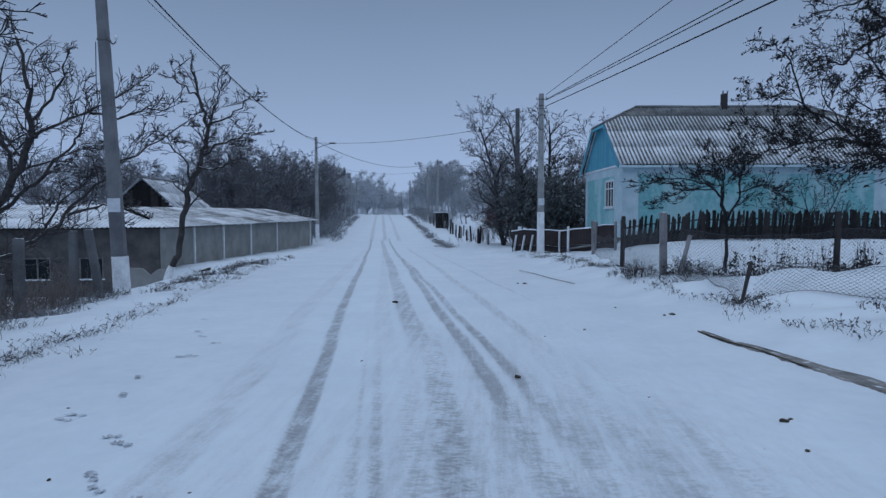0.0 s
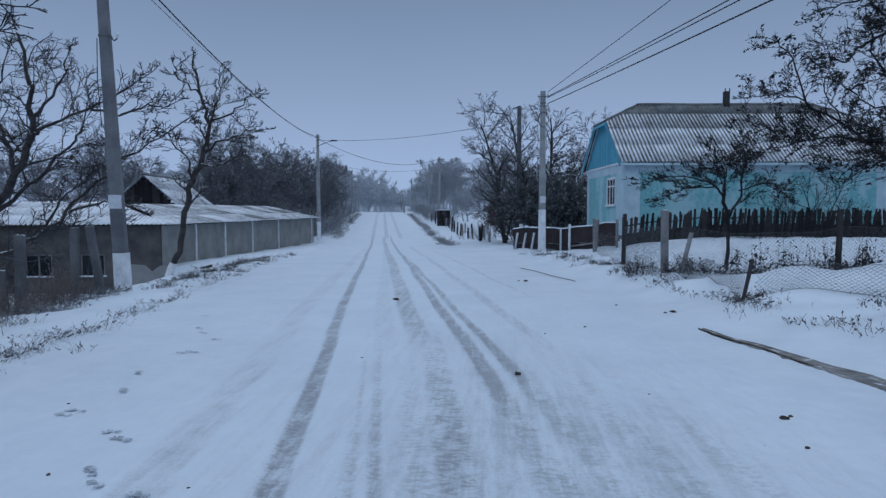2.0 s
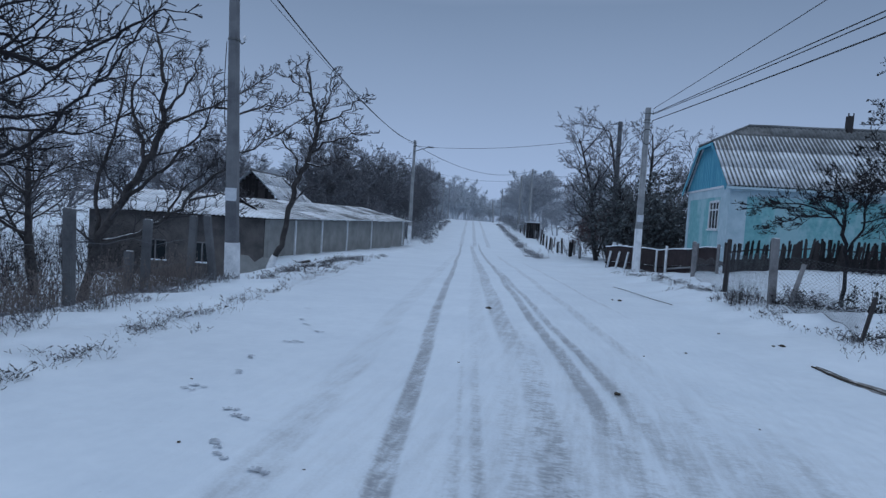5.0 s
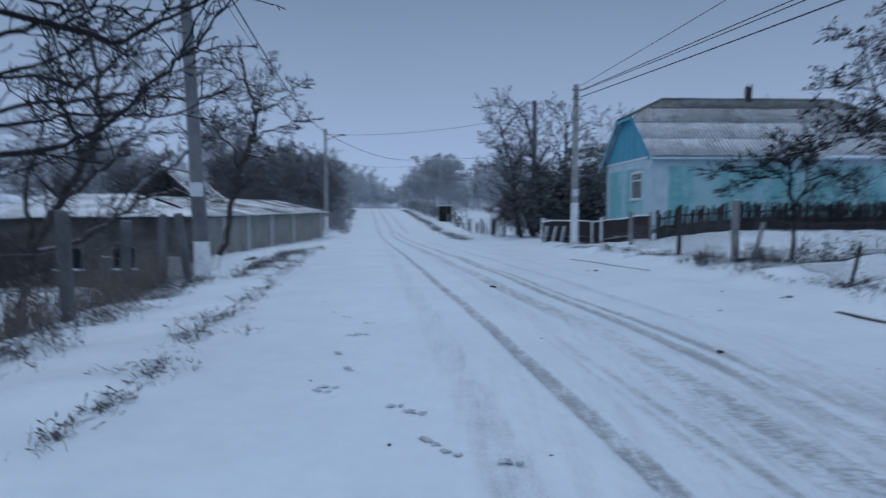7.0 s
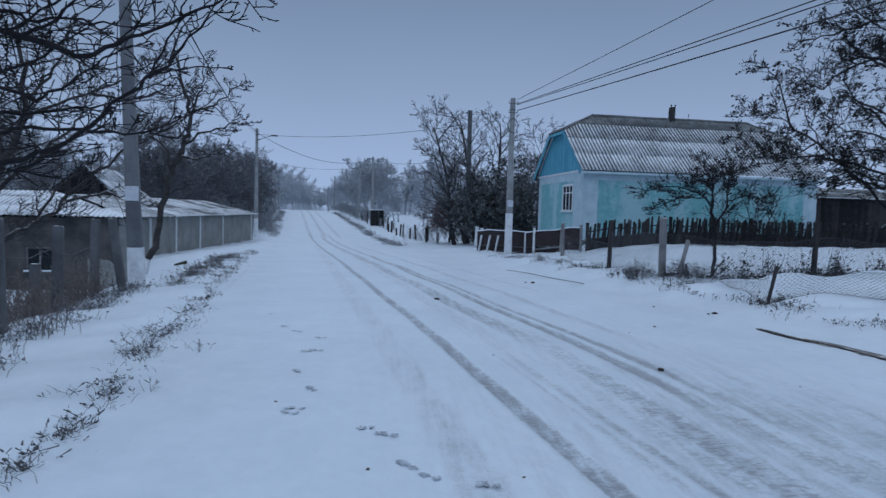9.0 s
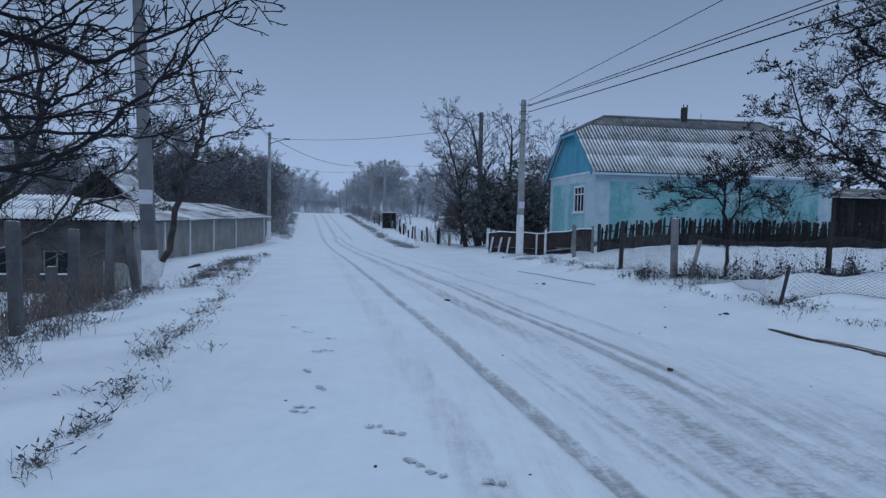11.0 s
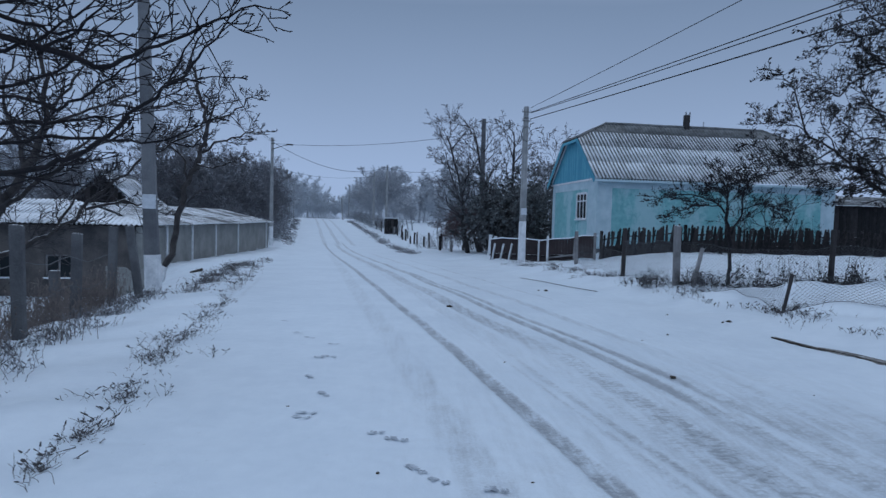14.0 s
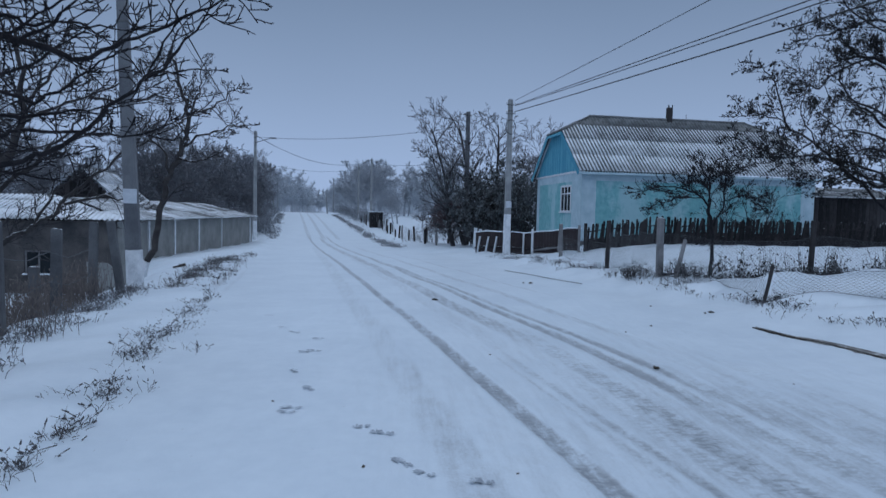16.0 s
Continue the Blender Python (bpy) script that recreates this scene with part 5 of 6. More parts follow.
tagged(ob, "short dark stake leaning beside the verge", "stake", "wire fence posts")


def wire_mesh(a, b, h, label, cell=0.065, sag=0.0, tilt=0.0, bulge=0.0, seed=0, thick=0.0032):
    """Diamond netting from a to b on the plan, h high; tilt lays its upper edge back."""
    rng = random.Random(seed)
    ax, ay = a
    bx, by = b
    length = math.hypot(bx - ax, by - ay)
    nx, ny = -(by - ay) / length, (bx - ax) / length
    t = Tubes()

    def point(s, z):
        f = min(max(s / length, 0), 1)
        x, y = ax + (bx - ax) * f, ay + (by - ay) * f
        k = math.sin(f * math.pi)
        drop = 1 - sag * k
        lean = tilt * z + bulge * math.sin(f * 9 + z * 3)
        px, py = x + nx * lean, y + ny * lean
        return Vector((px, py, floor_z(px, py) + 0.02 + z * drop * (math.sqrt(max(0.05, 1 - tilt * tilt * 0.8)))))

    n = int((length + h) / (cell * 1.4))
    for sgn in (1, -1):
        for i in range(n + 1):
            s0 = i * cell * 1.4 - (h if sgn > 0 else 0)
            pts = []
            for j in range(8):
                z = h * j / 7
                s = s0 + (z if sgn > 0 else -z)
                if 0 <= s <= length:
                    pts.append(point(s, z))
            if len(pts) > 1:
                t.add(pts, [thick] * len(pts), 3, False)
    for z in (0.02, h):
        t.add([point(length * j / 24, z) for j in range(25)], [0.005] * 25, 4)
    return tagged(new("wire_mesh_fence", t.mesh("wire_mesh_fence", M_MESH, False)), label, "fence", "wire fences")


wire_mesh((4.5, 26.2), (4.16, 19.27), 0.8, "grey wire netting between weathered posts", cell=0.16, seed=1)
wire_mesh((4.16, 19.27), (4.44, 15.91), 1.1, "grey wire netting between weathered posts", seed=2)
wire_mesh((4.44, 15.91), (8.34, 15.5), 1.1, "wire netting with snow and creeper behind it", sag=0.1, seed=3)
wire_mesh((8.34, 15.5), (12.6, 15.1), 1.1, "wire netting with snow and creeper behind it", sag=0.12, seed=4)
wire_mesh((12.6, 15.1), (17.0, 14.7), 1.1, "wire netting with snow and creeper behind it", seed=5)
wire_mesh((4.6, 15.4), (4.5, 11.1), 0.5, "old slack wire netting running down to the stake", sag=0.25, tilt=-0.08, bulge=0.02, seed=6, thick=0.0032)
wire_mesh((4.5, 11.1), (8.6, 8.2), 0.75, "old fallen wire netting lying on the snow bank", sag=0.35, tilt=0.75, bulge=0.16, seed=7, thick=0.003)

# picket fence before the house
pickets = base("picket_fence", (0, 0, 0), "blackened wooden picket fence with uneven tops", "fence")
PK0, PK1 = Vector((5.9, 27.3, 0)), Vector((21.5, 28.3, 0))
pdir = (PK1 - PK0).normalized()
pang = math.degrees(math.atan2(pdir.y, pdir.x))


def picket_mesh(h, w, seed):
    rng = random.Random(seed)
    c = rng.uniform(0.03, 0.09)
    prof = [(-w / 2, -0.05), (w / 2, -0.05), (w / 2, h - c), (rng.uniform(-0.02, 0.02), h), (-w / 2, h - c * rng.uniform(0.6, 1.3))]
    v = [(x, -0.012, z) for x, z in prof] + [(x, 0.012, z) for x, z in prof]
    n = len(prof)
    f = [tuple(range(n)), tuple(reversed(range(n, 2 * n)))] + [((i + 1) % n, i, n + i, n + (i + 1) % n) for i in range(n)]
    return mesh_of("picket", v, f, M_WOOD)


variants = [picket_mesh(1.08 + 0.05 * (k % 4), 0.085 + 0.01 * (k % 3), k) for k in range(6)]
rng = random.Random(4)
total = (PK1 - PK0).length
s = 0.0
while s < total:
    p = PK0 + pdir * s
    z = floor_z(p.x, p.y)
    part("picket", rng.choice(variants), pickets, m=Matrix.Translation((p.x, p.y - 0.05, z + rng.uniform(-0.02, 0.06))) @ pose(0, 0, 0, rng.gauss(0, 2), rng.gauss(3.5, 3.5), pang))
    s += rng.uniform(0.078, 0.105)
for h in (0.3, 0.85):
    pts = [PK0 + pdir * (total * k / 14) for k in range(15)]
    t = Tubes()
    t.add([Vector((p.x, p.y, floor_z(p.x, p.y) + h)) for p in pts], [0.04] * 15, 4)
    part("rail", t.mesh("rail", M_WOOD), pickets)
for k in range(9):
    p = PK0 + pdir * (total * k / 8)
    part("post", box_mesh("post", -0.06, 0.06, -0.06, 0.06, -0.3, 1.25, M_WOOD, 0.01), pickets, m=Matrix.Translation((p.x, p.y + 0.06, floor_z(p.x, p.y))))

bay = total / 8
low_board = box_mesh("low_board", 0.06, bay - 0.06, -0.015, 0.015, 0.0, 0.17, M_WOOD, 0.005, 0.006, 8)
for k in range(8):
    p, q = PK0 + pdir * (bay * k), PK0 + pdir * (bay * (k + 1))
    tilt = math.degrees(math.atan2(floor_z(q.x, q.y) - floor_z(p.x, p.y), bay))
    for j in range(3):
        part("low_board", low_board, pickets, m=Matrix.Translation((p.x, p.y + 0.0, floor_z(p.x, p.y) + 0.02 + 0.18 * j)) @ pose(0, 0, 0, 0, -tilt, pang))

# dark board fence and gate by the pole
gate = base("board_fence", (0, 0, 0), "low dark board fence with snow on its rail and pale posts", "fence")
G0, G1 = Vector((1.35, 30.6, 0)), Vector((5.75, 27.45, 0))
gdir = (G1 - G0).normalized()
gang = math.degrees(math.atan2(gdir.y, gdir.x))
glen = (G1 - G0).length
k = 0
s = 0.05
while s < glen - 0.12:
    p = G0 + gdir * s
    me = box_mesh("board", 0, 0.135, -0.012, 0.012, 0.05, 1.05, M_RUSTY, 0.004) if k == 0 else bpy.data.meshes["board"]
    part("board", me, gate, m=Matrix.Translation((p.x, p.y, floor_z(p.x, p.y))) @ pose(0, 0, 0, 0, 0, gang))
    s += 0.142
    k += 1
for z0, r, mat, nm in ((1.06, 0.024, M_SNOW, "snowy_rail"), (0.3, 0.03, M_WOOD, "rail")):
    t = Tubes()
    t.add([Vector((p.x, p.y - 0.03, floor_z(p.x, p.y) + z0)) for p in [G0 + gdir * (glen * j / 8) for j in range(9)]], [r] * 9, 6)
    part(nm, t.mesh(nm, mat), gate, "rail capped with snow" if mat is M_SNOW else "")
for s, h, ry, w in ((0.15, 0.85, 10, 0.07), (0.6, 0.8, 12, 0.07), (1.05, 0.85, 11, 0.07), (2.6, 1.05, 0, 0.06), (3.05, 1.2, 0, 0.09), (4.35, 1.25, 3, 0.11), (5.3, 1.2, 0, 0.1)):
    p = G0 + gdir * s
    part("post", box_mesh("post", -w / 2, w / 2, -0.05, 0.05, -0.2, h, M_WHITEWASH if s < 3.5 else M_WOOD_GREY, 0.01, 0.005, int(s * 10)), gate, "pale peeling post", m=leaning(Vector((p.x - 0.02, p.y - 0.08, floor_z(p.x, p.y))), 0, ry, gang))
p, q = G0 + gdir * 3.1, G0 + gdir * 4.3
bar = Tubes()
bar.add([Vector((p.x, p.y - 0.1, floor_z(p.x, p.y) + 0.2)), Vector((q.x, q.y - 0.1, floor_z(q.x, q.y) + 0.25))], [0.05, 0.05], 4)
part("snowy_plank", bar.mesh("snowy_plank", M_WOOD_GREY), gate, "grey plank nailed low on the gate")

# pale boards at the mouth of the side lane and a dark hutch beside the far pole
for k, (x, y) in enumerate(((2.0, 36.0), (2.35, 36.2), (2.75, 36.5))):
    ob = new("lane_board", box_mesh("lane_board", -0.1, 0.1, -0.03, 0.03, -0.2, 1.25 - 0.1 * k, M_WHITEWASH, 0.01, 0.008, k))
    ob.matrix_basis = leaning(place_xy(x, y, 0), 0, 3 - 2 * k, 20)
    tagged(ob, "pale upright board at the side lane's mouth", "board", "lane boards")
hutch = base("garden_hutch", at(76.5, 7.0), "dark plank hutch standing beside the road", "hutch", turn=9)
for k in range(6):
    part("plank", box_mesh("plank", -0.75 + k * 0.25, -0.51 + k * 0.25, -0.5, -0.46, -0.2, 1.9, M_WOOD, 0.005), hutch)
slab("side_wall", -0.75, -0.71, -0.46, 0.6, -0.2, 1.85, M_WOOD, hutch)
slab("side_wall", 0.71, 0.75, -0.46, 0.6, -0.2, 1.85, M_WOOD, hutch)
slab("roof", -0.85, 0.85, -0.62, 0.7, 1.9, 1.97, M_SNOW, hutch, "flat roof under snow")

# small posts and fences further along the road
rng = random.Random(9)
for k in range(26):
    u, v = 44 + k * 2.0 + rng.uniform(-0.4, 0.4), 7.2 + rng.uniform(-0.5, 0.6) - (0.4 if k > 15 else 0)
    h = rng.uniform(0.7, 1.5)
    me = box_mesh("garden_post", -0.07, 0.07, -0.07, 0.07, -0.2, h, M_WOOD if k % 3 else M_WOOD_GREY, 0.015)
    ob = new("garden_post", me)
    ob.matrix_basis = leaning(at(u, v), rng.gauss(0, 3), rng.gauss(0, 4), rng.uniform(0, 90))
    tagged(ob, "dark garden post standing in snow" if k % 3 else "grey garden post standing in snow", "fence post", "garden posts")
for u0, u1, v in ((46, 60, 7.6), (62, 78, 7.0), (84, 120, 6.6)):
    a, b = at(u0, v), at(u1, v)
    wire_mesh((a.x, a.y), (b.x, b.y), 0.9, "distant wire netting along the gardens", cell=0.28, seed=int(u0))


# ---------------------------------------------------------------- brush, hedges and distant trees
def brush_mesh(seed, w, d, h, stems, mat_name, leafy=0, leaf_r=0.06):
    """Many bent stems rising from one bed."""
    rng = random.Random(seed)
    t = Tubes()
    leaves = []
    for _ in range(stems):
        x, y = rng.gauss(0, w / 3), rng.gauss(0, d / 3)
        n = 4
        hh = h * rng.uniform(0.5, 1.0) * max(0.35, 1 - (x / w) ** 2)
        p = Vector((x, y, 0))
        dd = Vector((rng.gauss(0, 0.25) + x / w * 0.5, rng.gauss(0, 0.25), 1))
        pts = [p.copy()]
        for _ in range(n):
            dd += Vector((rng.gauss(0, 0.22), rng.gauss(0, 0.22), 0))
            p = p + dd.normalized() * hh / n
            pts.append(p.copy())
        r = 0.012 * (0.5 + h / 4)
        t.add(pts, [r * (1 - i / (n + 1)) for i in range(n + 1)], 3, False)
        for q in pts[1:]:
            for _ in range(2):
                e = q + Vector((rng.gauss(0, 0.2), rng.gauss(0, 0.2), rng.uniform(0.05, 0.3))) * h / 2.2
                t.add([q, q.lerp(e, 0.5) + Vector((0, 0, 0.02)), e], [r * 0.55, r * 0.4, r * 0.2], 3, False)
                for _ in range(leafy):
                    leaves.append((q.lerp(e, rng.random()) + Vector((rng.gauss(0, 0.06), rng.gauss(0, 0.06), rng.gauss(0, 0.06))), rng.uniform(0.5, 1.3)))
    return t, leaves, rng


def bush(place, seed, w, d, h, stems, label, twig, leaf=None, leafy=0, leaf_r=0.06, group="bushes", turn=0.0, name="bush"):
    t, leaves, rng = brush_mesh(seed, w, d, h, stems, "", leafy, leaf_r)
    root = base(name, place, label, "bush", group, turn=turn)
    part("branchwork", t.mesh("branchwork", twig, False), root, kind="stuff")
    if leaves:
        part("leaves", leaf_mesh("leaves", leaves, rng, leaf_r, leaf), root)
    return root


for k, (bu, bv, bw, bh) in enumerate([(7.6, 6.7, 0.8, 0.22), (6.7, 6.5, 0.7, 0.22), (7.4, 7.4, 0.9, 0.3), (10.4, 6.1, 0.6, 0.2), (15.2, 5.9, 0.6, 0.5), (14.6, 6.9, 0.7, 0.5)]):
    bush(at(bu, bv), 90 + k, bw, bw * 0.7, bh, 46, "tangle of dead bramble on the snow bank", M_TWIG, M_LEAF, 1, 0.02, "brambles", name="bramble")
bush(place_xy(4.0, 41.0), 3, 3.2, 2.4, 5.6, 130, "tall dark evergreen bush beside the house", M_TWIG, M_EVERGREEN, 6, 0.11)
bush(place_xy(5.0, 43.5), 4, 3.2, 2.4, 6.4, 130, "tall dark evergreen bush beside the house", M_TWIG, M_EVERGREEN, 6, 0.11)
tree(at(46.5, 8.6, -0.1), 55, [((-0.15, 0, 1), 2.6, 0.10, (0, 0, 0)), ((0.25, 0.1, 1), 2.8, 0.09, (0.15, 0, 0))],
     dict(kids=(12, 8, 6, 3), bare=0.45, ratio=(0.6, 0.85), spread=(0.8, 1.4), lift=0.0, least=0.009, step=0.3), "low spreading reddish tree at the lane's mouth", "roadside trees", twig=M_TWIG_RED, bark=M_TWIG)
bush(at(50, 7.4), 5, 2.4, 1.4, 1.3, 70, "low bare bush by the side lane", M_TWIG_MID)
bush(at(54, 11.0), 6, 3.0, 2.0, 2.2, 90, "grey bare bush by the side lane", M_TWIG_MID)
bush(at(41, 9.6), 7, 3.0, 2.4, 3.4, 120, "dark bare bush behind the board fence", M_TWIG, M_LEAF, 1, 0.07)

for k, (x, y, w, h) in enumerate(((10.6, 26.4, 1.5, 1.1), (13.2, 26.6, 1.9, 1.5), (15.6, 26.8, 2.2, 1.7), (18.2, 27.0, 2.2, 1.6))):
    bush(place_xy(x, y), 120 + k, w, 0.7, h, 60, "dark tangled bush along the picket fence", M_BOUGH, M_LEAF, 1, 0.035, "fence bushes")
tree(place_xy(14.6, 28.9), 57, [((-0.5, 0, 1), 2.2, 0.05, (0, 0, 0)), ((0.4, 0.1, 1), 2.4, 0.05, (0.1, 0, 0)), ((-0.9, 0.1, 0.8), 2.2, 0.045, (-0.1, 0, 0))],
     dict(kids=(7, 5, 3), bare=0.2, ratio=(0.5, 0.75), spread=(0.5, 1.0), least=0.009), "thin bare shrub against the turquoise wall", "garden trees", depth=3, twig=M_BOUGH, bark=M_BOUGH)

for k, (x, y, w, h) in enumerate(((-15.6, 12.6, 2.6, 2.2), (-17.5, 15.5, 3.0, 2.6), (-19.5, 19.0, 3.2, 3.0), (-20.5, 23.5, 3.4, 3.2), (-13.6, 9.6, 2.2, 1.6), (-18.5, 11.0, 3.0, 2.4), (-22.5, 16.5, 3.4, 3.0))):
    bush(place_xy(x, y), 140 + k, w, 1.6, h, 90, "bare dark thicket in the low yard", M_TWIG, M_LEAF, 1, 0.04, "yard thickets")

# trees farther off take paler bark, twigs and leaves as painted haze
FAR_SPEC = dict(step=0.8, least=0.014, kids=(10, 6, 5, 3), ratio=(0.42, 0.66), crook=0.16, bare=0.2)
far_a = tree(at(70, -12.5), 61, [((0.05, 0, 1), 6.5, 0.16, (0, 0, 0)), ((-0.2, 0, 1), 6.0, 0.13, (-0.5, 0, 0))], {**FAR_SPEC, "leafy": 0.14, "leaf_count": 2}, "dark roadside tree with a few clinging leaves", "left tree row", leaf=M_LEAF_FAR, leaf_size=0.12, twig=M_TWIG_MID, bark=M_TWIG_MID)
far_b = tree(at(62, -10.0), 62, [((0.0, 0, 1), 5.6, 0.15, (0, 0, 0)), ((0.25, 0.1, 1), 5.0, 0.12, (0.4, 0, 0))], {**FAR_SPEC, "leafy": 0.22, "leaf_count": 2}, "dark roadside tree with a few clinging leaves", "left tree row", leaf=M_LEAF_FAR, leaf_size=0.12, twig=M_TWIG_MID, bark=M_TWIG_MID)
far_c = tree(at(58, -17.0), 63, [((0.0, 0, 1), 7.2, 0.18, (0, 0, 0))], FAR_SPEC, "bare tree in the gardens behind the shed", "left tree row", twig=M_TWIG_MID, bark=M_TWIG_MID)
hz = dict(FAR_SPEC)
hz["least"] = 0.03
haze_a = tree(at(112, 9.5), 64, [((0.0, 0, 1), 7.5, 0.2, (0, 0, 0)), ((0.3, 0, 1), 6.5, 0.16, (1, 0, 0))], hz, "bare tree far along the road, coloured pale for haze", "far trees", twig=M_TWIG_FAR, bark=M_TWIG_FAR)
haze_b = tree(at(146, 10.5), 65, [((0.0, 0, 1), 6.5, 0.2, (0, 0, 0)), ((-0.3, 0, 1), 5.5, 0.16, (-1, 0, 0))], hz, "bare tree far along the road, coloured pale for haze", "far trees", twig=M_TWIG_FAR, bark=M_TWIG_FAR)
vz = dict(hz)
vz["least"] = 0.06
mist_a = tree(at(210, 14), 66, [((0.0, 0, 1), 9.0, 0.25, (0, 0, 0)), ((0.3, 0, 1), 8, 0.2, (2, 0, 0))], vz, "bare tree coloured pale as in mist at the road's end", "misty trees", twig=M_TWIG_VERY_FAR, bark=M_TWIG_VERY_FAR)


def scatter(src, spots, seed):
    rng = random.Random(seed)
    for u, v, s in spots:
        ob = copy_thing(src, Matrix.Translation(at(u, v, -0.1)) @ Matrix.Rotation(rng.uniform(0, 6.28), 4, "Z"))
        ob.scale = (s, s, s * rng.uniform(0.9, 1.1))


scatter(far_a, [(64, -14.5, 1.25), (78, -9.5, 1.15), (86, -8.5, 1.05), (96, -9.0, 1.1), (58, -22, 1.2), (84, -13, 1.3), (61, -11.5, 1.2), (68, -18, 1.35)], 1)
scatter(far_b, [(67, -8.6, 0.8), (74, -8.2, 0.85), (82, -7.8, 0.8), (90, -8.0, 0.85), (60, -15.4, 1.1), (72, -15, 1.3), (57, -10.5, 1.0), (66, -10.5, 1.15)], 2)
scatter(far_c, [(55, -21, 1.0), (52, -26, 1.1), (48, -24, 0.9), (62, -28, 1.2), (56, -33, 1.2), (44, -32, 1.1), (40, -27, 0.9), (34, -30, 1.0), (30, -24, 0.85), (44, 14.5, 0.9), (52, 18, 0.9)], 3)
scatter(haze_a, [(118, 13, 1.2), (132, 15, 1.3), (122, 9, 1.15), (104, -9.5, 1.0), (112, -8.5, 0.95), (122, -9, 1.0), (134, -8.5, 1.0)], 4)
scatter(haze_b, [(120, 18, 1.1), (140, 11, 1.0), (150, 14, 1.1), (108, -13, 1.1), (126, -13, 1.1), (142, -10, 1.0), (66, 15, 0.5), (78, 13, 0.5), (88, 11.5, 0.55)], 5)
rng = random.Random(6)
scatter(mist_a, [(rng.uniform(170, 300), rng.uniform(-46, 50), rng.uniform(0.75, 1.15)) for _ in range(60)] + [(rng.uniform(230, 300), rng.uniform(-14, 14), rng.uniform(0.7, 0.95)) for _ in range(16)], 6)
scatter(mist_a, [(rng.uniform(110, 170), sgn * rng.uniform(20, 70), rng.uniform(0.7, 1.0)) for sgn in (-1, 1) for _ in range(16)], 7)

# thickets in the palest haze colour; no mist lies in the scene
mist_bush = bush(at(180, 10), 81, 7.0, 3.0, 4.2, 120, "thicket coloured pale as in mist at the far end of the road", M_TWIG_VERY_FAR, group="misty thickets")
for k in range(44):
    u, v = rng.uniform(158, 280), rng.uniform(-48, 50)
    if abs(v) < 7 and u < 205:
        v += 14 if v > 0 else -14
    copy_thing(mist_bush, Matrix.Translation(at(u, v, -0.1)) @ Matrix.Rotation(k * 0.9, 4, "Z") @ Matrix.Diagonal((1, 1, rng.uniform(0.7, 1.3), 1)))
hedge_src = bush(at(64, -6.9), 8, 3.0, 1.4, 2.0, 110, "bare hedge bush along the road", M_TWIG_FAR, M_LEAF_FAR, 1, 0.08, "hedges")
for k, (u, v) in enumerate([(67, -6.6), (71, -6.7), (75, -6.5), (80, -6.6), (86, -6.6), (93, -6.7), (101, -6.7), (110, -6.9), (120, -7), (131, -7), (66, 12.5), (82, 8.0), (90, 7.4), (98, 7.2), (106, 7.2), (115, 7.0), (125, 7.0), (136, 7.0)]):
    copy_thing(hedge_src, Matrix.Translation(at(u, v)) @ Matrix.Rotation(k * 1.3, 4, "Z"))


# ---------------------------------------------------------------- weeds, clods, footprints
def weed_stuff(name, label, spots, mat, seed, blade=(0.1, 0.35), r=0.003, heads=0.0, droop=0.5):
    rng = random.Random(seed)
    t = Tubes()
    for u, v, spread, count, scale in spots:
        for _ in range(count):
            uu, vv = u + rng.gauss(0, spread), v + rng.gauss(0, spread * 0.45)
            p = at(uu, vv, -0.02)
            h = rng.uniform(*blade) * scale
            d = Vector((rng.gauss(0, droop), rng.gauss(0, droop), 1)).normalized()
            q = p + d * h * 0.55
            d2 = (d + Vector((rng.gauss(0, droop), rng.gauss(0, droop), -0.2))).normalized()
            e = q + d2 * h * 0.45
            t.add([p, q, e], [r, r * 0.8, r * 0.4], 3, False)
            if rng.random() < heads:
                t.add([e, e + d2 * 0.03], [r * 3, r * 1.5], 4)
                f = q.lerp(e, 0.5)
                t.add([f, f + Vector((rng.gauss(0, 0.03), rng.gauss(0, 0.03), 0.03))], [r, r * 2.2], 3)
    return tagged(new(name, t.mesh(name, mat, False)), label, "weeds", kind="stuff")


rng = random.Random(15)
verge = []
u = 4.2
while u < 13.5:
    verge.append((u, -4.48 + rng.gauss(0, 0.08), rng.uniform(0.06, 0.2), rng.randint(6, 30), rng.uniform(0.3, 0.75)))
    u += rng.uniform(0.12, 0.42)
verge += [(7.5, -4.55, 0.14, 34, 0.75), (7.8, -4.55, 0.25, 46, 0.95), (8.3, -4.5, 0.3, 46, 0.95), (8.8, -4.5, 0.3, 34, 0.8), (9.5, -4.45, 0.35, 40, 0.6), (10.3, -4.4, 0.45, 40, 0.55), (5.95, -4.4, 0.12, 60, 0.5), (5.1, -4.4, 0.08, 50, 0.5), (4.95, -4.45, 0.08, 40, 0.4), (6.4, -4.45, 0.15, 50, 0.5), (6.1, -4.1, 0.06, 9, 0.6), (7.8, -3.95, 0.12, 12, 0.7), (4.4, -4.5, 0.1, 26, 0.7), (5.2, -4.5, 0.1, 14, 0.6)]
weed_stuff("verge_weeds", "dead weed stalks poking through the snowy verge", verge, M_WEED_DARK, 16, (0.07, 0.26), 0.0024, 0.25, 0.8)
bank = [(rng.uniform(14.4, 27), -5.35 + rng.gauss(0, 0.24), 0.3, 18, rng.uniform(0.5, 1.0)) for _ in range(90)]
bank += [(rng.uniform(14, 32), -4.7 + rng.gauss(0, 0.12), 0.2, 10, rng.uniform(0.4, 0.7)) for _ in range(40)]
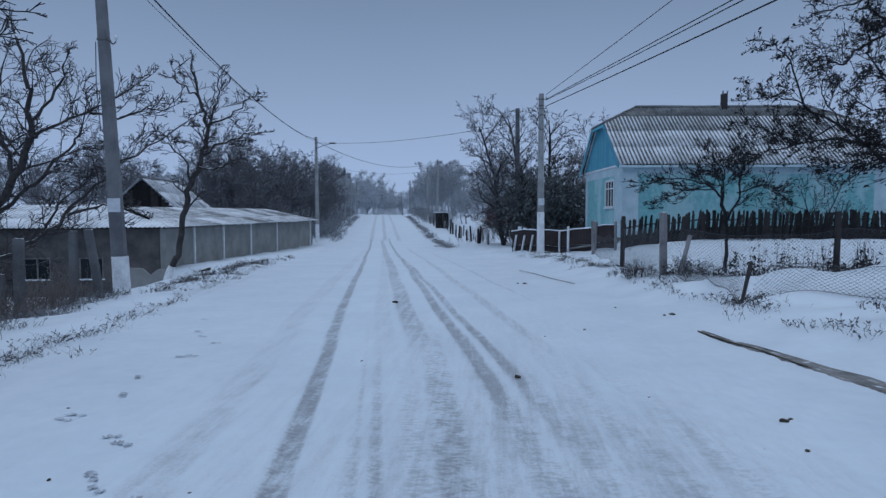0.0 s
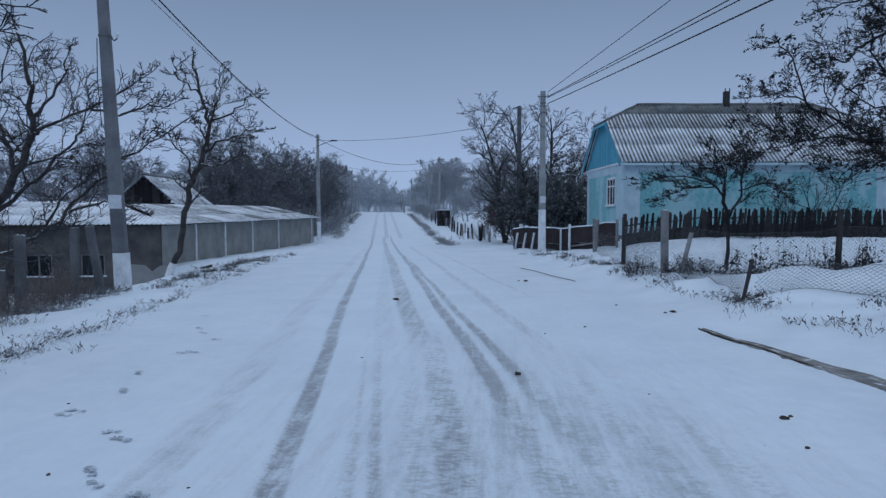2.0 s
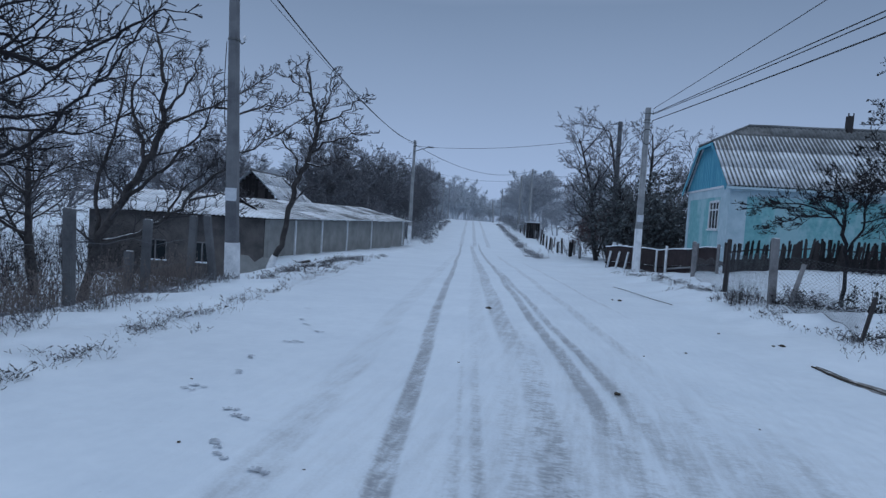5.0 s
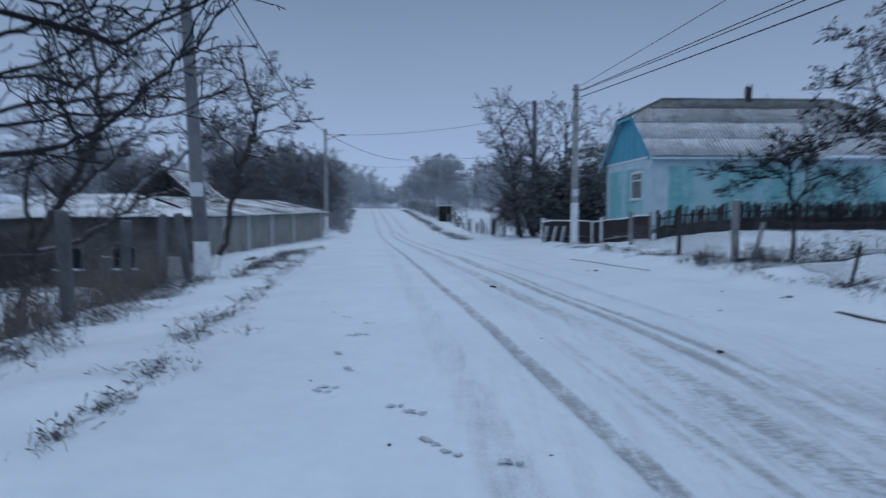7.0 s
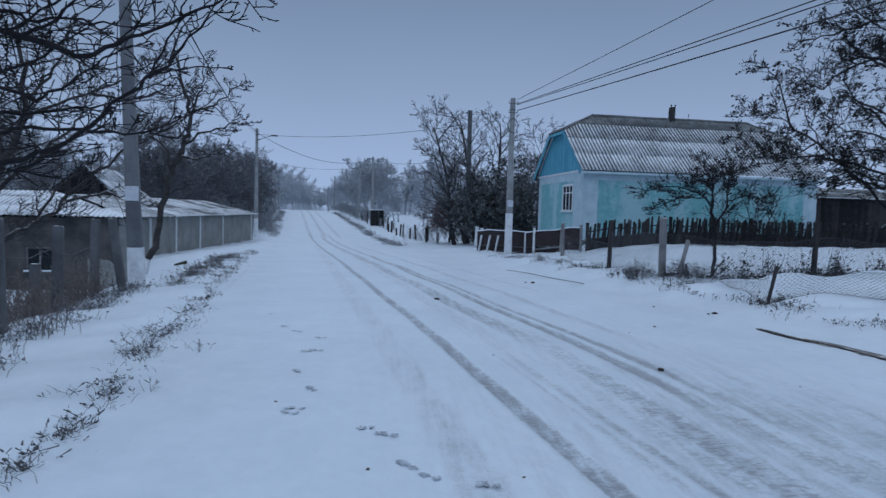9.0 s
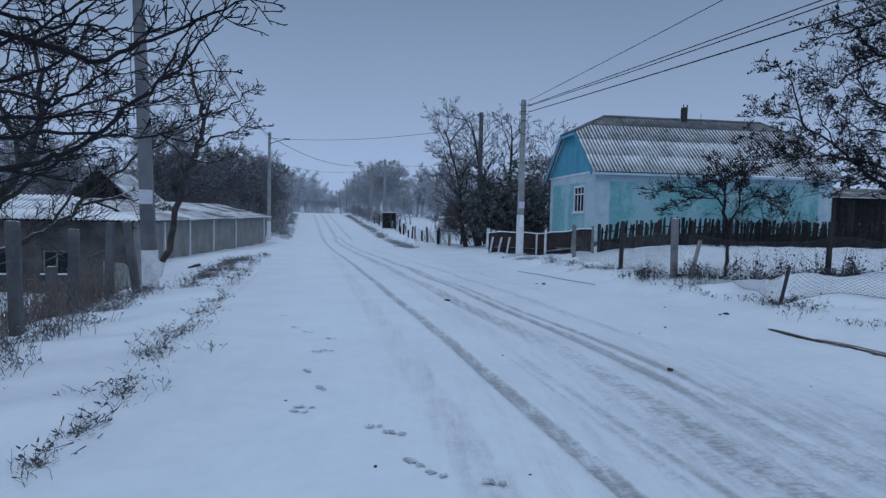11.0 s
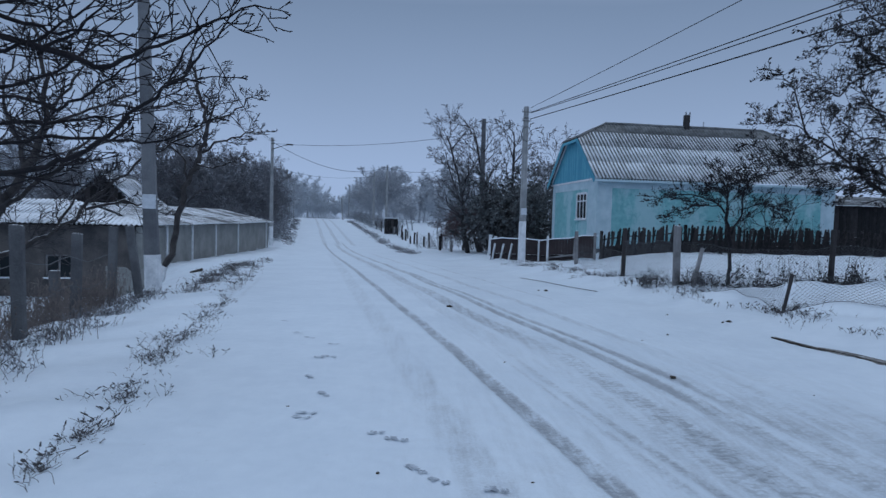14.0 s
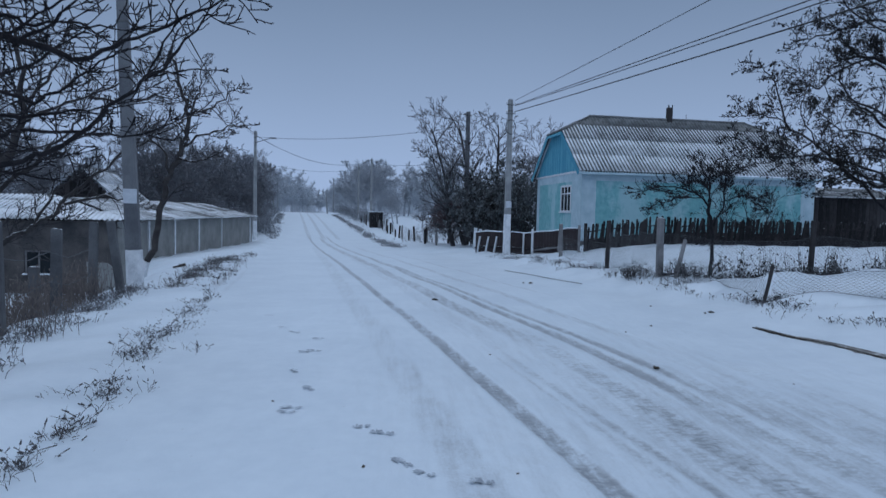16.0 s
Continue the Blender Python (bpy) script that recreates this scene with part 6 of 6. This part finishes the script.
weed_stuff("bank_grass", "dead grass along the bank below the shed wall", bank, M_WEED_DARK, 17, (0.1, 0.34), 0.004, 0.2, 0.6)
far_edge = [(rng.uniform(44, 120), 4.6 + rng.gauss(0, 0.18), 0.5, 26, rng.uniform(0.6, 1.1)) for _ in range(110)] + [(rng.uniform(56, 120), -4.8 + rng.gauss(0, 0.2), 0.5, 22, rng.uniform(0.6, 1.1)) for _ in range(70)]
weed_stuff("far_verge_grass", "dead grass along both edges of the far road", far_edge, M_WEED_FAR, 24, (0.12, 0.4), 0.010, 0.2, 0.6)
tall = [(rng.uniform(4.5, 13.6), -6.85 + rng.gauss(0, 0.3), 0.22, 16, rng.uniform(0.6, 1.1)) for _ in range(120)]
weed_stuff("tall_dry_weeds", "tall brown dry weeds along the yard fence", tall, M_WEED, 18, (0.3, 0.85), 0.0045, 0.4, 0.22)
edge = [(rng.uniform(4, 14), -6.1 + rng.gauss(0, 0.12), 0.15, 12, rng.uniform(0.4, 0.8)) for _ in range(40)]
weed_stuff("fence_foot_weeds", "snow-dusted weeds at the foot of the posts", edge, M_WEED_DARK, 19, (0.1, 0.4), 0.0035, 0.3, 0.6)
frosted = [(rng.uniform(4.5, 14), -6.05 + rng.gauss(0, 0.22), 0.2, 11, rng.uniform(0.3, 0.7)) for _ in range(75)]
weed_stuff("frosted_weeds", "frosted grey weeds on the slope below the posts", frosted, M_WEED_FAR, 25, (0.12, 0.45), 0.004, 0.3, 0.5)
right = [(rng.uniform(13.5, 27), 6.2 + rng.gauss(0, 0.3), 0.25, 16, rng.uniform(0.4, 0.8)) for _ in range(60)]
right += [(rng.uniform(24, 30), 7.0 + rng.gauss(0, 0.3), 0.3, 20, 0.6) for _ in range(20)]
right += [(rng.uniform(6.5, 10.5), 5.5 + rng.gauss(0, 0.3), 0.2, 9, 0.5) for _ in range(26)] + [(rng.uniform(10.3, 14), 5.6 + rng.gauss(0, 0.15), 0.15, 8, 0.5) for _ in range(18)]
weed_stuff("garden_edge_weeds", "dead grass tufts along the garden fence", right, M_WEED_DARK, 20, (0.1, 0.36), 0.004, 0.25, 0.6)


def creeper(a, b, count, seed, h):
    """A bed of dead creeper with small leaves climbing the netting."""
    rng = random.Random(seed)
    leaves, t = [], Tubes()
    for _ in range(count):
        f = rng.random()
        x, y = a[0] + (b[0] - a[0]) * f + rng.gauss(0, 0.05), a[1] + (b[1] - a[1]) * f + rng.gauss(0, 0.12)
        hh = h * rng.uniform(0.3, 1.0) * (0.55 + 0.45 * math.sin(f * 14 + seed))
        z0 = floor_z(x, y)
        p, q = Vector((x, y, z0)), Vector((x + rng.gauss(0, 0.15), y + rng.gauss(0, 0.08), z0 + hh))
        t.add([p, p.lerp(q, 0.5) + Vector((rng.gauss(0, 0.05), 0, 0)), q], [0.006, 0.005, 0.003], 3, False)
        for _ in range(7):
            leaves.append((p.lerp(q, rng.random()) + Vector((rng.gauss(0, 0.07), rng.gauss(0, 0.05), rng.gauss(0, 0.05))), rng.uniform(0.5, 1.3)))
    root = base("creeper", (0, 0, 0), "dark withered creeper climbing the wire netting", "creeper", "creepers")
    part("branchwork", t.mesh("branchwork", M_TWIG, False), root)
    part("leaves", leaf_mesh("leaves", leaves, rng, 0.04, M_LEAF), root)


creeper((6.0, 15.75), (7.2, 15.7), 60, 1, 0.95)
creeper((7.4, 15.65), (9.2, 15.5), 150, 2, 1.05)
creeper((9.0, 15.5), (13.0, 15.1), 320, 3, 1.05)
creeper((4.5, 15.9), (6.0, 15.7), 40, 4, 0.4)
creeper((6.2, 8.2), (8.2, 7.6), 60, 5, 0.22)

# muddy drain lip at the edge of the road
lip = bmesh.new()
rows_n = 26
for k in range(rows_n):
    f = k / (rows_n - 1)
    u = 8.5 - 5.6 * f
    w = 0.05 + 0.30 * min(1, f * 1.5) + 0.03 * math.sin(k * 1.7)
    v0 = 4.10 + 0.22 * min(1, f * 2) + 0.02 * math.sin(k * 0.9)
    for dv, dz in ((-w * 0.6, -0.02), (-w * 0.4 + 0.03 * math.sin(k * 2.9), 0.012), (0.0, 0.006 + 0.006 * math.sin(k * 2.3)), (w * 0.4 + 0.03 * math.sin(k * 1.3), 0.008), (w * 0.6, 0.022), (w + 0.03 * math.sin(k * 2.1), -0.03)):
        lip.verts.new(at(u, v0 + dv, dz))
lip.verts.ensure_lookup_table()
for k in range(rows_n - 1):
    for j in range(5):
        a = k * 6 + j
        lip.faces.new([lip.verts[i] for i in (a, a + 1, a + 7, a + 6)])
me = bpy.data.meshes.new("drain_lip")
lip.to_mesh(me)
lip.free()
me.materials.append(M_MUD)
tagged(new("drain_lip", me), "muddy concrete drain lip half buried in snow", "drain")
# thin dark line on the lip's road side, built as a slim rod
lip_line_t = Tubes()
lip_line_t.add([at(8.5 - 0.2 * k, 4.07 + 0.012 * k, 0.012) for k in range(12)], [0.01, 0.015, 0.018, 0.018, 0.017, 0.015, 0.014, 0.012, 0.012, 0.01, 0.01, 0.008], 6)
tagged(new("sunken_pipe", lip_line_t.mesh("sunken_pipe", M_DIRT)), "thin dark line along the end of the drain lip", "pipe")


def clod(u, v, size, seed, label="dark clod of frozen mud on the snow"):
    rng = random.Random(seed)
    bm = bmesh.new()
    bmesh.ops.create_icosphere(bm, subdivisions=2, radius=1.0)
    for w in bm.verts:
        w.co = Vector((w.co.x * size * 1.3, w.co.y * size, w.co.z * size * 0.55)) * (1 + 0.45 * (noise.noise(w.co * 1.7 + Vector((seed, 0, 0)))))
    me = bpy.data.meshes.new("mud_clod")
    bm.to_mesh(me)
    bm.free()
    me.materials.append(M_DIRT)
    ob = new("mud_clod", me)
    ob.matrix_basis = Matrix.Translation(at(u, v, size * 0.2)) @ Matrix.Rotation(rng.uniform(0, 3), 4, "Z")
    tagged(ob, label, "clod", "mud clods")


for k, (u, v, size) in enumerate([(6.25, 0.99, 0.028), (12.37, -0.11, 0.045), (9.88, 4.35, 0.04), (9.84, 4.2, 0.025), (15.76, 3.25, 0.05), (15.9, 3.1, 0.03), (4.64, 2.77, 0.03), (4.68, 2.85, 0.018), (4.06, 2.55, 0.016), (8.88, 2.55, 0.02), (8.37, 1.83, 0.014), (10.88, 3.77, 0.022), (4.09, -2.43, 0.012), (5.4, 2.0, 0.01), (5.62, -3.03, 0.012), (3.8, -1.5, 0.01), (7.2, -0.6, 0.012)]):
    clod(u, v, size, k)


def footprint_mesh(seed):
    """A boot's tread pressed through thin snow: ragged sole and heel, each with a raised crumbly rim."""
    rng = random.Random(seed)
    v, f = [], []
    for cy, rx, ry, full in ((0.045, 0.045, 0.07, rng.uniform(0.5, 1.0)), (-0.07, 0.036, 0.04, rng.uniform(0.3, 1.0))):
        n = 16
        k0 = len(v)
        v.append((rng.uniform(-0.01, 0.01), cy, 0.002))
        for k in range(n):
            a = 2 * math.pi * k / n
            r = rng.uniform(0.7, 1.1) * (1.0 if math.sin(a + seed) > -0.3 else full)
            v.append((math.cos(a) * rx * r, cy + math.sin(a) * ry * r, 0.004 + rng.uniform(0, 0.004)))
        f += [(k0, k0 + 1 + k, k0 + 1 + (k + 1) % n) for k in range(n) if rng.random() < 0.85]
    return mesh_of("footprint", v, f, M_SOLE, True)


M_SOLE = rough_material("pressed_snow", (0.20, 0.225, 0.265), (0.50, 0.555, 0.63), 16.0, 70.0, 0.8, 0.5, 0.01)
prints = [footprint_mesh(k) for k in range(5)]
for k, (u, v, turn) in enumerate([(4.1, -2.18, 40), (3.9, -2.08, 60), (4.68, -2.23, 70), (4.84, -2.37, 95), (5.42, -2.88, 80), (8.48, -2.53, 80), (8.97, -2.84, 60), (3.72, -1.76, 70), (6.69, -2.85, 20), (10.49, -3.21, 60), (5.98, -2.72, 30), (5.29, -2.92, 80), (7.71, -2.62, 70), (7.67, -2.74, 60), (9.4, -3.0, 50)]):
    ob = new("footprint", prints[k % 5])
    ob.matrix_basis = Matrix.Translation(at(u, v, 0.004)) @ Matrix.Rotation(radians(turn), 4, "Z") @ Matrix.Diagonal((0.95, 0.75 if k % 2 else 0.9, 1, 1))
    tagged(ob, "boot print pressed into thin road snow", "footprint", "footprints")

# a fallen stick at the road's edge and a plank on the bank
for pts, nm, lab in (([(20.3, 4.1), (18.5, 4.15), (16.5, 4.2), (14.85, 4.26)], "fallen_stick", "thin fallen stick along the road's edge"), ([(22.9, -6.75), (23.1, -6.4)], "fallen_plank", "dark plank lying on the snowy bank")):
    t = Tubes()
    t.add([at(u, v, 0.03 + 0.02 * (i % 2)) for i, (u, v) in enumerate(pts)], [0.009 if nm == "fallen_stick" else 0.06] * len(pts), 5)
    tagged(new(nm, t.mesh(nm, M_DIRT)), lab, "stick")
